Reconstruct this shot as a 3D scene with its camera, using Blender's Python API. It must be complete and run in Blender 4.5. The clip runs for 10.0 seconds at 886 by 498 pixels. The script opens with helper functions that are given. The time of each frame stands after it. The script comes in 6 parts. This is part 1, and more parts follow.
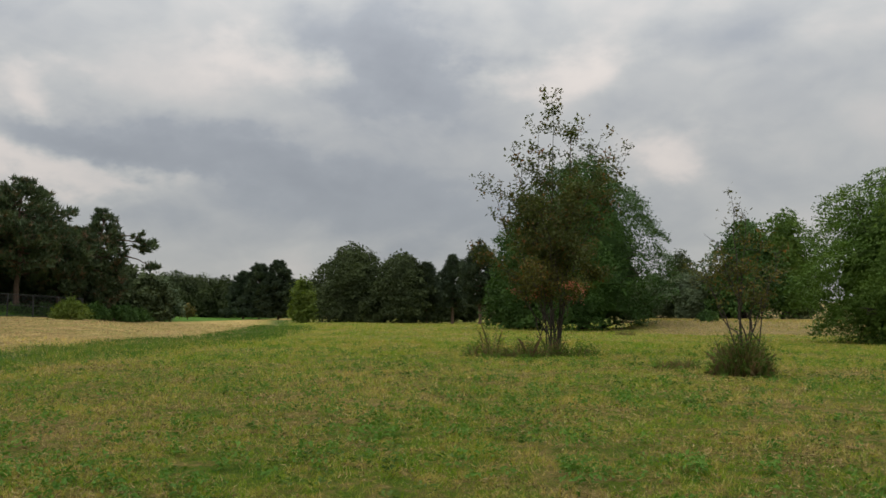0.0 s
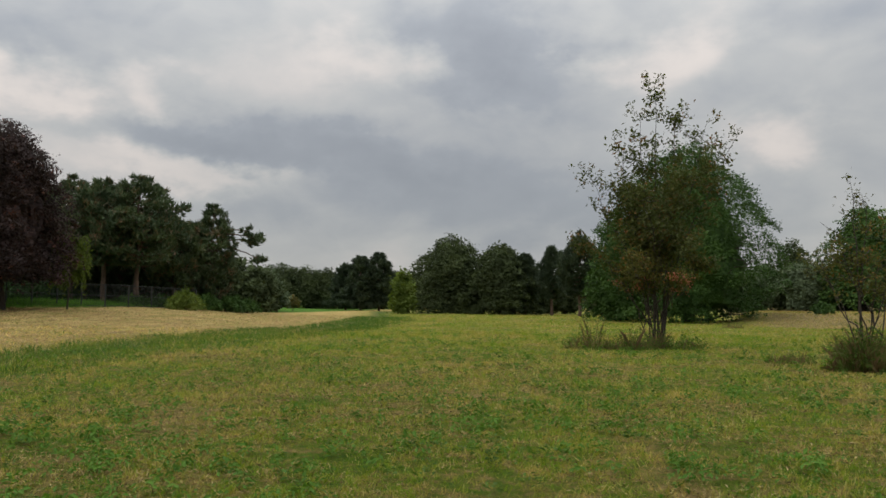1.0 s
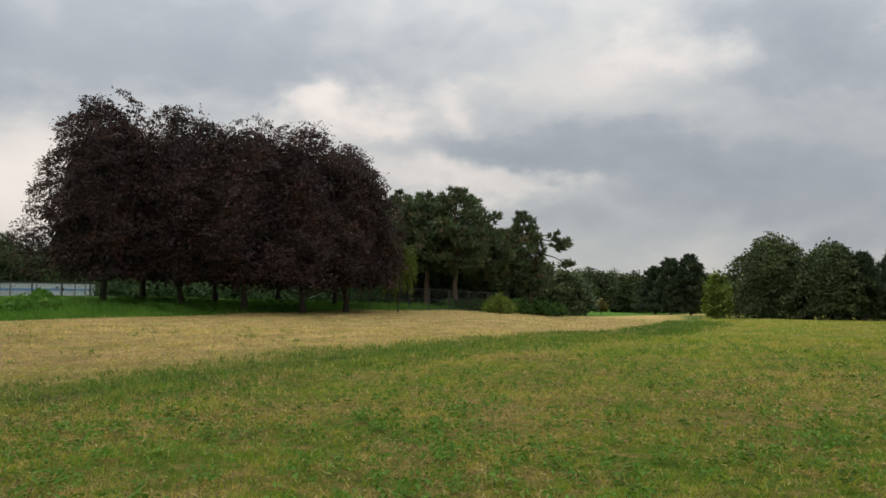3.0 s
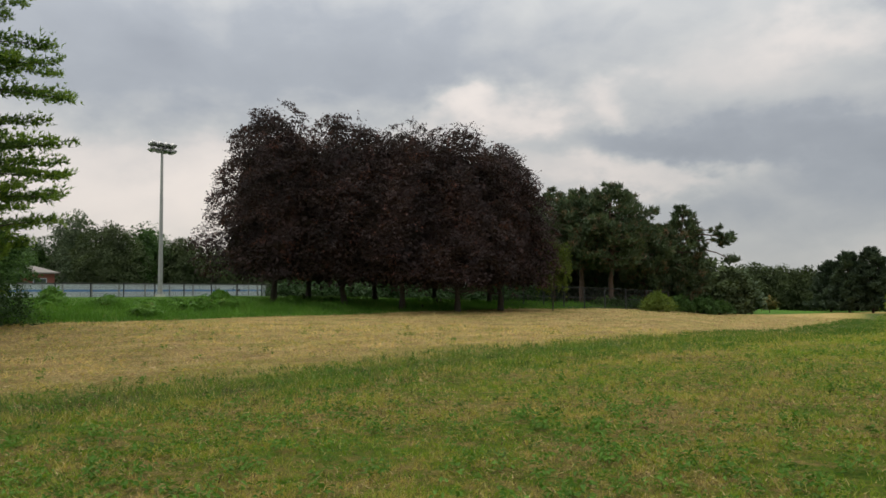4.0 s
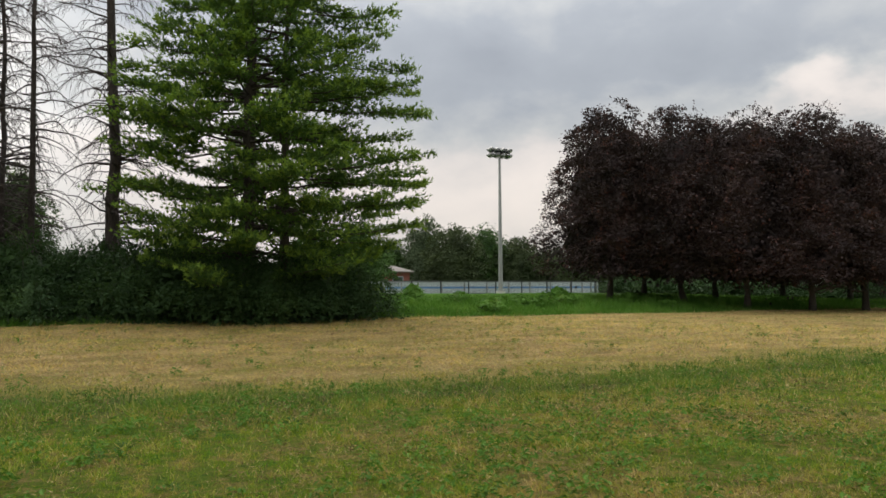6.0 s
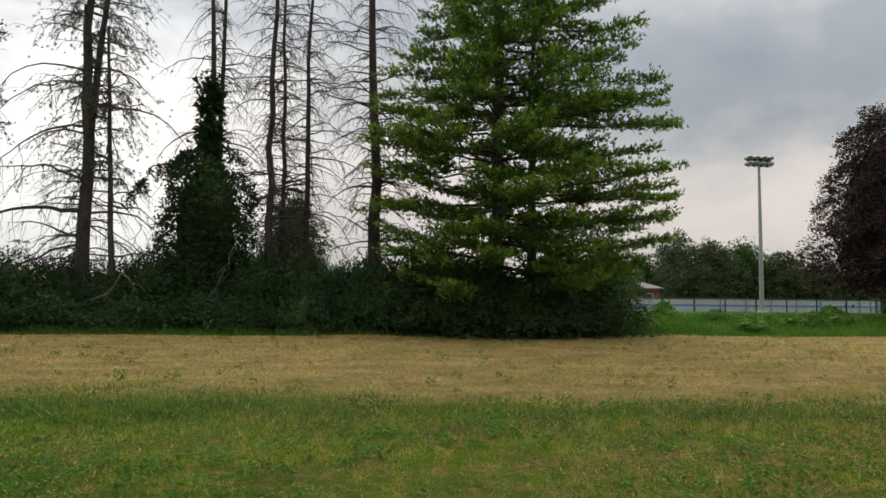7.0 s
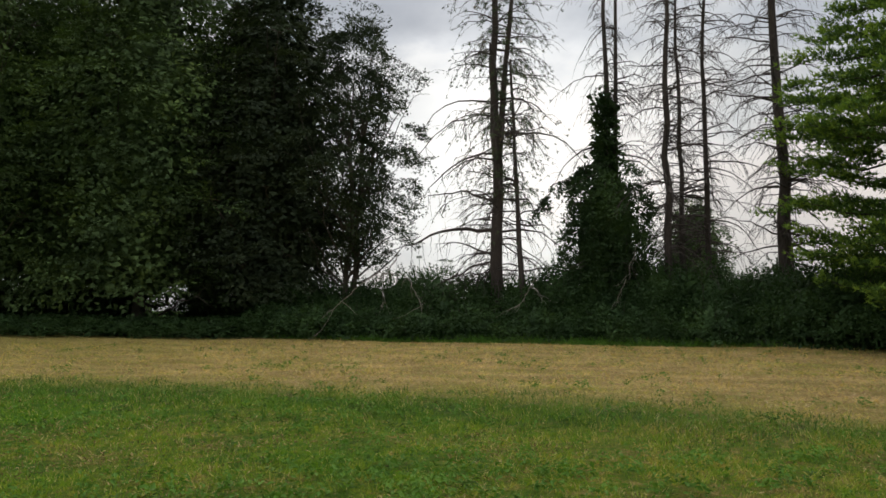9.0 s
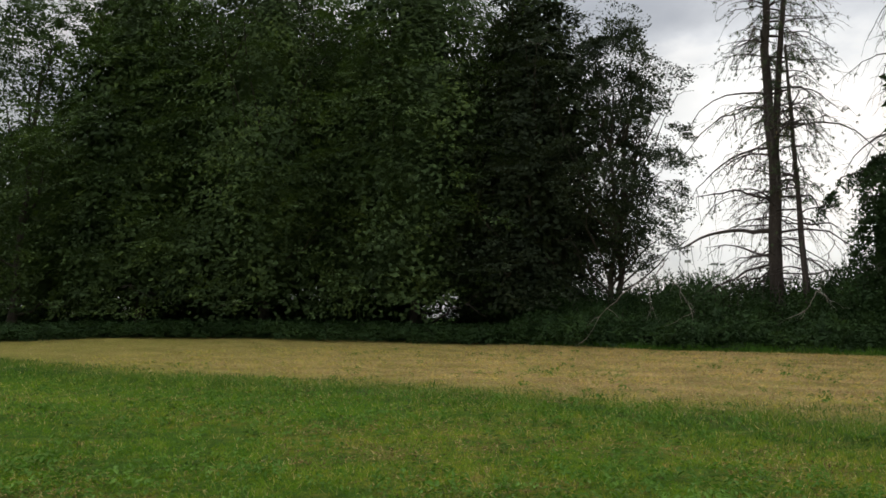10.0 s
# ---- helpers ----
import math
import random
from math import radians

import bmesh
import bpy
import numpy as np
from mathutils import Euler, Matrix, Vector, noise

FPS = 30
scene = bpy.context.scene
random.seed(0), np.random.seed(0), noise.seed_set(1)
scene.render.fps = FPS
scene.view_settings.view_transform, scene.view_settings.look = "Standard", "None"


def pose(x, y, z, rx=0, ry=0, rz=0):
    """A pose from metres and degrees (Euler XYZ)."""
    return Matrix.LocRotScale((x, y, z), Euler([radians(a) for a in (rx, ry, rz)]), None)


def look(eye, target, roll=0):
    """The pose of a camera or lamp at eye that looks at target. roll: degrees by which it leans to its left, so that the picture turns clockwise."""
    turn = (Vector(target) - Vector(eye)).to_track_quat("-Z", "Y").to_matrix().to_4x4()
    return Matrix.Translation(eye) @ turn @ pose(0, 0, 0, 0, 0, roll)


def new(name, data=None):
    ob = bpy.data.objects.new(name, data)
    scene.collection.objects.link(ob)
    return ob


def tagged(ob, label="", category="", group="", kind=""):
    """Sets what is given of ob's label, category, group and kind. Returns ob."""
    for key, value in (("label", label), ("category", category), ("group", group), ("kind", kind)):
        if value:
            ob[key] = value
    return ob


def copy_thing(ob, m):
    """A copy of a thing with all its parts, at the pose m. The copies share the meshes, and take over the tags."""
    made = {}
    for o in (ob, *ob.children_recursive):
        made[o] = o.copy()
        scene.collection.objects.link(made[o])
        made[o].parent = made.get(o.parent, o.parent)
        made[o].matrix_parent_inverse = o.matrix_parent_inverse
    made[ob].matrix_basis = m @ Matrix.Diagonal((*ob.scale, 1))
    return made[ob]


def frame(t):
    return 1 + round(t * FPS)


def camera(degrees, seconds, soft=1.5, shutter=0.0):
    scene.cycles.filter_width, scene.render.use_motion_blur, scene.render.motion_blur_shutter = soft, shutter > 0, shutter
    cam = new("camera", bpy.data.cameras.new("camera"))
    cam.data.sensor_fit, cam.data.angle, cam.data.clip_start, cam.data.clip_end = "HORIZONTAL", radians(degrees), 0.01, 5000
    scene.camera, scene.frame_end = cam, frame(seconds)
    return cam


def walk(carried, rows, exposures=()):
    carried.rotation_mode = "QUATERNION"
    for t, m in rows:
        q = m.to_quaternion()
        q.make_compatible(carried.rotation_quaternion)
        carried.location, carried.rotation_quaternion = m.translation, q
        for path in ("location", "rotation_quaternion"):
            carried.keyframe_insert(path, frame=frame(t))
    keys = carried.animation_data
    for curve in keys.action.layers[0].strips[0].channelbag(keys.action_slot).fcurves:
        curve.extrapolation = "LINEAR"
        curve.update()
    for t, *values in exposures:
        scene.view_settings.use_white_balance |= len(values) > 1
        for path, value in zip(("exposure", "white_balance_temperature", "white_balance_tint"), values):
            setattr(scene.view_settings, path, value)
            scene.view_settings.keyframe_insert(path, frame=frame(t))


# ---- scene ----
# ---- camera and walk ----
HFOV = 58.95
EYE = 1.55
cam = camera(HFOV, 10.0, soft=1.6)


def turned(x, y, z, yaw, pitch, roll):
    """A camera pose from its place, its compass turn to the left of +y, its tilt up and its lean, in degrees."""
    return Matrix.Translation((x, y, EYE + z)) @ Matrix.Rotation(radians(yaw), 4, "Z") @ Matrix.Rotation(radians(90 + pitch), 4, "X") @ Matrix.Rotation(radians(roll), 4, "Z")


walk(cam, [
    (0.0, turned(-0.000, -0.000, -0.001, -0.00, 3.74, 0.20)),
    (0.5, turned(-0.012, 0.027, -0.001, 3.17, 3.10, 0.26)),
    (1.0, turned(-0.034, 0.022, 0.001, 7.16, 3.10, 0.21)),
    (1.5, turned(-0.064, -0.019, 0.001, 12.38, 3.10, 0.05)),
    (2.0, turned(-0.095, -0.061, -0.005, 18.32, 3.10, 0.05)),
    (2.5, turned(-0.140, -0.027, -0.006, 24.02, 3.15, -0.10)),
    (3.8, turned(-0.227, -0.147, 0.001, 37.92, 3.36, -0.15)),
    (4.0, turned(-0.222, -0.120, 0.002, 40.37, 3.26, -0.38)),
    (4.5, turned(-0.229, -0.189, 0.005, 46.37, 3.17, -0.12)),
    (5.0, turned(-0.294, -0.283, 0.009, 52.64, 3.02, 0.03)),
    (6.3, turned(-0.399, -0.561, 0.033, 68.32, 3.44, -0.26)),
    (6.5, turned(-0.434, -0.569, 0.026, 71.70, 3.70, -0.14)),
    (7.0, turned(-0.495, -0.506, 0.001, 81.95, 4.33, 0.50)),
    (7.5, turned(-0.543, -0.484, -0.002, 91.78, 4.73, 0.94)),
    (8.0, turned(-0.498, -0.487, 0.005, 99.18, 4.99, 0.47)),
    (8.5, turned(-0.545, -0.524, -0.006, 104.69, 5.09, 0.40)),
    (9.0, turned(-0.561, -0.558, -0.011, 110.57, 4.92, 0.30)),
    (9.5, turned(-0.517, -0.558, 0.001, 119.27, 4.68, 0.29)),
    (10.0, turned(-0.484, -0.554, -0.001, 129.69, 5.29, 0.40)),
], exposures=[(0.0, -0.1), (1.0, -0.1), (2.5, 0.1), (4.0, 0.0), (5.0, 0.12), (6.5, 0.03), (7.0, -0.12), (8.0, -0.12), (10.0, -0.12)])

# ---- sky and light ----
world = bpy.data.worlds.new("sky")
scene.world = world
world.use_nodes = True


class Nodes:
    """Short words for wiring a node tree."""

    def __init__(self, tree):
        self.tree = tree
        tree.nodes.clear()

    def add(self, kind, **inputs):
        node = self.tree.nodes.new(kind)
        for key, value in inputs.items():
            self.set(node, key.replace("_", " "), value)
        return node

    def set(self, node, key, value):
        socket = node.inputs[int(key)] if key.isdigit() else node.inputs[key]
        if isinstance(value, bpy.types.NodeSocket):
            self.tree.links.new(value, socket)
        else:
            socket.default_value = value

    def math(self, op, a, b=0.0, clamp=False):
        node = self.tree.nodes.new("ShaderNodeMath")
        node.operation, node.use_clamp = op, clamp
        self.set(node, "0", a)
        self.set(node, "1", b)
        return node.outputs[0]

    def mix(self, fac, a, b, blend="MIX"):
        node = self.tree.nodes.new("ShaderNodeMix")
        node.data_type, node.blend_type = "RGBA", blend
        for key, value in ((0, fac), (6, a), (7, b)):
            if isinstance(value, bpy.types.NodeSocket):
                self.tree.links.new(value, node.inputs[key])
            else:
                node.inputs[key].default_value = (*value, 1) if isinstance(value, tuple) and len(value) == 3 else value
        return node.outputs[2]

    def ramp(self, fac, stops, smooth=False):
        node = self.tree.nodes.new("ShaderNodeValToRGB")
        node.color_ramp.interpolation = "B_SPLINE" if smooth else "LINEAR"
        while len(node.color_ramp.elements) < len(stops):
            node.color_ramp.elements.new(0.5)
        for element, (at, colour) in zip(node.color_ramp.elements, stops):
            element.position = at
            element.color = (*colour, 1) if isinstance(colour, tuple) else (colour, colour, colour, 1)
        self.set(node, "0", fac)
        return node.outputs[0]

    def noise(self, vector, scale, detail=4.0, rough=0.55, distort=0.0):
        node = self.add("ShaderNodeTexNoise", Scale=scale, Detail=detail, Roughness=rough, Distortion=distort)
        if vector is not None:
            self.set(node, "Vector", vector)
        return node.outputs[0]

    def link(self, a, b):
        self.tree.links.new(a, b)


SUN_AZ, SUN_EL = 100.0, 48.0  # degrees left of +y, degrees up: behind the cloud over the dead trees


def build_sky():
    n = Nodes(world.node_tree)
    way = n.add("ShaderNodeTexCoord").outputs["Generated"]
    xyz = n.add("ShaderNodeSeparateXYZ", Vector=way)
    x, y, z = xyz.outputs
    up = n.math("MAXIMUM", z, 0.0)
    deg = 180 / math.pi
    az = n.math("MULTIPLY", n.math("ARCTAN2", n.math("MULTIPLY", x, -1.0), y), deg)
    el = n.math("MULTIPLY", n.math("ARCSINE", z), deg)
    # the cloud deck: soft banks, wider than high, with ragged rims
    deck = n.add("ShaderNodeCombineXYZ", X=n.math("MULTIPLY", az, 0.062), Y=n.math("MULTIPLY", el, 0.1), Z=2.3).outputs[0]
    big = n.noise(deck, 1.0, 3.0, 0.5, 0.6)
    fine = n.noise(deck, 3.6, 6.0, 0.52, 0.35)
    drift = n.add("ShaderNodeTexNoise", Scale=2.1, Detail=5.0, Roughness=0.55)
    n.set(drift, "Vector", deck)
    shift = n.add("ShaderNodeSeparateColor", Color=drift.outputs[1])
    az_w = n.math("ADD", az, n.math("MULTIPLY", n.math("SUBTRACT", shift.outputs[0], 0.5), 17.0))
    el_w = n.math("ADD", el, n.math("MULTIPLY", n.math("SUBTRACT", shift.outputs[1], 0.5), 8.0))
    cover = n.math("ADD", n.math("ADD", n.math("MULTIPLY", big, 0.32), n.math("MULTIPLY", fine, 0.17)), 0.29)

    def patch(a, e, wide, high, gain, lean=0.0):
        """A soft bank of cloud round a direction."""
        da = n.math("SUBTRACT", az_w, a)
        de = n.math("SUBTRACT", n.math("SUBTRACT", el_w, e), n.math("MULTIPLY", da, lean))
        r = n.math("ADD", n.math("POWER", n.math("DIVIDE", da, wide), 2.0), n.math("POWER", n.math("DIVIDE", de, high), 2.0))
        return n.math("MULTIPLY", n.math("EXPONENT", n.math("MULTIPLY", n.math("POWER", r, 1.15), -0.8)), gain)

    patches = [patch(*p) for p in CLOUDS]
    sky = n.tree.nodes.new("ShaderNodeTexSky")
    sky.sky_type, sky.sun_disc = "NISHITA", False
    sky.sun_elevation, sky.sun_rotation = radians(SUN_EL), radians(-SUN_AZ)
    sky_out = n.mix(1.0, sky.outputs[0], (0.1, 0.1, 0.1), "MULTIPLY")
    tone = cover
    for p in patches:
        tone = n.math("ADD", tone, p)
    cloud = n.ramp(tone, [(0.22, (0.258, 0.276, 0.308)), (0.42, (0.348, 0.368, 0.397)), (0.53, (0.478, 0.484, 0.482)), (0.68, (0.665, 0.618, 0.584)), (0.9, (0.84, 0.755, 0.69))])
    # the veiled sun whitens the deck round it
    glow = n.math("ADD", patch(*GLOW[0]), patch(*GLOW[1]))
    cloud = n.mix(1.0, cloud, n.mix(glow, (0.0, 0.0, 0.0), (1.0, 0.97, 0.92)), "ADD")
    # an overcast sky is brightest overhead
    lift = n.math("ADD", 0.92, n.math("MULTIPLY", n.math("POWER", up, 2.2), ZENITH))
    cloud = n.mix(1.0, cloud, n.add("ShaderNodeCombineColor", Red=lift, Green=lift, Blue=lift).outputs[0], "MULTIPLY")
    both = n.mix(0.93, sky_out, cloud)
    back = n.add("ShaderNodeBackground", Color=both, Strength=SKY_GAIN)
    out = n.add("ShaderNodeOutputWorld")
    n.link(back.outputs[0], out.inputs[0])


SKY_GAIN, ZENITH = 1.06, 4.6
# banks and breaks of the overcast: direction, height, half-widths, darker or lighter, slant
CLOUDS = [
    (3, 16.5, 7, 3.2, -0.2, 0.25), (20, 10, 11, 1.7, -0.17, 0.12), (46, 17, 13, 3.5, -0.13), (3, 6.5, 16, 3, -0.1), (-22, 18.5, 8, 2.2, -0.08),
    (63, 16, 13, 4.5, -0.12), (113, 22, 10, 3.0, -0.3), (91, 21, 11, 3, -0.14),
    (13.8, 16.5, 4, 1.8, 0.14), (28, 13.5, 3, 1.6, 0.2), (25, 8.3, 7, 0.9, 0.2, 0.1), (37, 13, 4, 1.3, 0.3, -0.1), (-8, 16.5, 5, 1.6, 0.17, -0.15),
    (-16, 10, 3.5, 1.4, 0.22), (21, 16, 5, 2, 0.06), (58, 6.5, 17, 3.5, 0.3), (86, 9, 13, 5, 0.2),
]
GLOW = [(107.0, 9.0, 10.0, 10.0, 0.58), (97.0, 11.0, 17.0, 9.0, 0.14)]
build_sky()

sun = new("sun", bpy.data.lights.new("sun", "SUN"))
sun.data.energy, sun.data.angle, sun.data.color = 1.5, radians(50), (1.0, 0.93, 0.82)
az, el = radians(SUN_AZ), radians(SUN_EL)
sun.matrix_world = look((-math.sin(az) * math.cos(el) * 90, math.cos(az) * math.cos(el) * 90, math.sin(el) * 90), (0, 0, 0))


# ---- materials ----
def material(name):
    mat = bpy.data.materials.new(name)
    mat.use_nodes = True
    return mat, Nodes(mat.node_tree)


def finish(mat, n, colour, rough=0.7, bump=None, metal=0.0, spec=0.3, glass=0.0, leaf=None):
    """Close a material: a principled surface, and for leaves some light let through."""
    p = n.add("ShaderNodeBsdfPrincipled", Roughness=rough, Metallic=metal)
    n.set(p, "Base Color", (*colour, 1) if isinstance(colour, tuple) else colour)
    p.inputs["Specular IOR Level"].default_value = spec
    if bump is not None:
        height, strength, depth = bump
        b = n.add("ShaderNodeBump", Strength=strength, Distance=depth, Height=height)
        n.link(b.outputs[0], p.inputs["Normal"])
    out = n.add("ShaderNodeOutputMaterial")
    surface = p.outputs[0]
    if leaf is not None:
        t = n.add("ShaderNodeBsdfTranslucent")
        n.set(t, "Color", n.mix(1.0, colour, (0.95, 1.0, 0.55), "MULTIPLY"))
        m = n.add("ShaderNodeMixShader")
        m.inputs[0].default_value = leaf
        n.link(surface, m.inputs[1])
        n.link(t.outputs[0], m.inputs[2])
        surface = m.outputs[0]
    n.link(surface, out.inputs[0])
    return mat


def leaf_material(name, dark, mid, light, patch_colour=None, amount=0.0, passing=0.25, scale=0.5, rough=0.72):
    """Foliage: each leaf differs, boughs differ, and some boughs turn another colour."""
    mat, n = material(name)
    place = n.add("ShaderNodeNewGeometry")
    boughs = n.noise(place.outputs["Position"], scale, 3.0, 0.6)
    own = place.outputs["Random Per Island"]
    tone = n.math("ADD", n.math("MULTIPLY", boughs, 0.9), n.math("MULTIPLY", own, 0.1))
    colour = n.ramp(tone, [(0.3, dark), (0.55, mid), (0.78, light)])
    if patch_colour:
        spots = n.noise(place.outputs["Position"], scale * 1.7 + 0.2, 4.0, 0.65, 0.4)
        spot = n.ramp(n.math("ADD", spots, n.math("MULTIPLY", own, 0.14)), [(0.72 - 0.3 * amount, 0.0), (0.86 - 0.3 * amount, 1.0)])
        colour = n.mix(spot, colour, patch_colour)
    return finish(mat, n, colour, rough, spec=0.17, leaf=passing)


def bark_material(name, dark, light, scale=3.0):
    mat, n = material(name)
    where = n.add("ShaderNodeTexCoord").outputs["Object"]
    long = n.add("ShaderNodeMapping", Vector=where)
    long.inputs["Scale"].default_value = (6, 6, 1)
    furrow = n.noise(long.outputs[0], scale * 1.6, 6.0, 0.7)
    stain = n.noise(where, 0.9, 3.0)
    colour = n.mix(n.ramp(furrow, [(0.35, 0.0), (0.68, 1.0)]), dark, light)
    colour = n.mix(n.math("MULTIPLY", stain, 0.5), colour, tuple(c * 0.55 for c in dark))
    return finish(mat, n, colour, 0.9, (furrow, 0.7, 0.03), spec=0.15)


def plain(name, colour, rough=0.5, metal=0.0, vary=0.25, scale=4.0):
    """Paint or metal with dirt and slight unevenness."""
    mat, n = material(name)
    where = n.add("ShaderNodeTexCoord").outputs["Object"]
    dirt = n.noise(where, scale, 5.0, 0.65)
    grit = n.noise(where, scale * 14, 2.0)
    c = n.mix(n.math("MULTIPLY", n.ramp(dirt, [(0.4, 0.0), (0.75, 1.0)]), vary), colour, tuple(0.45 * v for v in colour))
    return finish(mat, n, c, rough, (grit, 0.15, 0.005), metal)


# east edge of the straw: how far north, and where it then runs
RIM = [(-40, -11.0), (-26, -12.2), (-15, -13.5), (-4, -14.3), (3, -12.9), (8, -12.9), (17, -13.0), (27, -11.4), (55, -13.0), (80, -17.5), (110, -24.0)]


def rim(y):
    return np.interp(y, [p[0] for p in RIM], [p[1] for p in RIM])


def field_colour(n):
    """The colour of the field's growth at a place: straw in the west, a lush strip along it, and mown patchy grass."""
    place = n.add("ShaderNodeNewGeometry").outputs["Position"]
    xyz = n.add("ShaderNodeSeparateXYZ", Vector=place)
    x, y, z = xyz.outputs
    flat = n.add("ShaderNodeCombineXYZ", X=x, Y=y).outputs[0]
    rag = n.noise(flat, 0.55, 4.0, 0.6)
    north = n.math("DIVIDE", n.math("ADD", y, 40.0), 150.0, True)
    edge = n.ramp(north, [((p[0] + 40) / 150, (p[1] + 30) / 20) for p in RIM])
    edge_x = n.math("SUBTRACT", n.math("MULTIPLY", edge, 20.0), 30.0)
    into = n.math("ADD", n.math("SUBTRACT", edge_x, x), n.math("MULTIPLY", n.math("SUBTRACT", rag, 0.5), 2.6))
    straw = n.ramp(n.math("ADD", n.math("MULTIPLY", into, 0.16), 0.5, True), [(0.38, 0.0), (0.6, 0.5), (1.0, 1.0)])
    lane = n.ramp(n.math("DIVIDE", n.math("ADD", n.math("SUBTRACT", x, edge_x), 1.0), 8.0, True), [(0.06, 0.0), (0.15, 1.0), (0.30, 1.0), (0.42, 0.25), (0.62, 0.0)])
    # the straw stops at the verge
    inset = n.math("MULTIPLY", n.math("MAXIMUM", n.math("SUBTRACT", -20.0, y), 0.0), 0.22)
    verge = n.math("ADD", n.math("SUBTRACT", n.math("ADD", x, 30.0), inset), n.math("MULTIPLY", n.math("SUBTRACT", rag, 0.5), 2.0))
    straw = n.math("MULTIPLY", straw, n.ramp(n.math("ADD", n.math("MULTIPLY", verge, 0.5), 0.5, True), [(0.35, 0.0), (0.65, 1.0)]))
    # dry and fresh patches of the mown part, drawn out along the mower's way
    drawn = n.add("ShaderNodeMapping", Vector=flat)
    drawn.inputs["Rotation"].default_value = (0, 0, radians(12))
    drawn.inputs["Scale"].default_value = (1.0, 0.55, 1.0)
    patches = n.noise(drawn.outputs[0], 0.42, 4.0, 0.6)
    small = n.noise(flat, 2.3, 4.0, 0.65)
    speck = n.noise(flat, 14.0, 3.0, 0.7)
    tufts = n.noise(flat, 4.6, 4.0, 0.7, 0.5)
    dry = n.math("ADD", n.math("ADD", n.math("MULTIPLY", patches, 0.3), n.math("MULTIPLY", small, 0.26)), n.math("ADD", n.math("MULTIPLY", speck, 0.16), n.math("MULTIPLY", tufts, 0.32)))
    # moister ground in the south
    dry = n.math("SUBTRACT", dry, n.math("MULTIPLY", n.math("DIVIDE", n.math("SUBTRACT", 4.0, y), 14.0, True), 0.1))
    grass = n.ramp(dry, [(0.4, (0.06, 0.125, 0.008)), (0.48, (0.12, 0.16, 0.014)), (0.54, (0.2, 0.165, 0.045)), (0.6, (0.3, 0.2, 0.095))])
    hay = n.ramp(n.math("ADD", n.math("MULTIPLY", n.noise(drawn.outputs[0], 0.9, 5.0, 0.65), 0.7), n.math("MULTIPLY", speck, 0.34)), [(0.38, (0.21, 0.155, 0.068)), (0.5, (0.365, 0.232, 0.116)), (0.64, (0.52, 0.338, 0.182))])
    streak = n.add("ShaderNodeMapping", Vector=flat)
    streak.inputs["Rotation"].default_value = (0, 0, radians(-4))
    streak.inputs["Scale"].default_value = (1.0, 0.16, 1.0)
    regrown = n.ramp(n.math("ADD", n.math("MULTIPLY", n.noise(streak.outputs[0], 0.9, 5.0, 0.65), 0.75), n.math("MULTIPLY", tufts, 0.25)), [(0.48, 0.0), (0.66, 0.65)])
    regrown = n.math("MAXIMUM", regrown, n.math("MULTIPLY", n.math("DIVIDE", n.math("SUBTRACT", -10.0, y), 24.0, True), n.math("ADD", n.math("MULTIPLY", tufts, 0.8), 0.25)))
    hay = n.mix(regrown, hay, (0.26, 0.235, 0.055))
    lush = n.ramp(n.math("ADD", n.math("MULTIPLY", small, 0.7), n.math("MULTIPLY", speck, 0.35)), [(0.4, (0.026, 0.058, 0.014)), (0.65, (0.052, 0.092, 0.022))])
    c = n.mix(n.math("MULTIPLY", lane, 0.72), grass, lush)
    c = n.mix(straw, c, hay)
    # rank growth beyond the verge, bleached bank in the north-east
    west = n.ramp(n.math("ADD", n.math("MULTIPLY", verge, -0.5), 0.5, True), [(0.35, 0.0), (0.65, 1.0)])
    rank = n.ramp(small, [(0.35, (0.04, 0.1, 0.012)), (0.65, (0.085, 0.16, 0.022))])
    c = n.mix(west, c, rank)
    bank = n.math("MULTIPLY", n.ramp(n.math("DIVIDE", n.math("SUBTRACT", n.math("ADD", y, n.math("MULTIPLY", rag, 4.0)), 47.0), 6.0, True), [(0.3, 0.0), (0.6, 1.0)]), n.ramp(n.math("DIVIDE", n.math("SUBTRACT", x, n.math("MULTIPLY", y, 0.2)), 6.0, True), [(0.2, 0.0), (0.8, 1.0)]))
    baked = n.ramp(n.math("ADD", n.math("MULTIPLY", small, 0.6), n.math("MULTIPLY", rag, 0.4)), [(0.35, (0.16, 0.12, 0.055)), (0.62, (0.3, 0.2, 0.105))])
    c = n.mix(bank, c, baked)
    return c, small, speck, flat


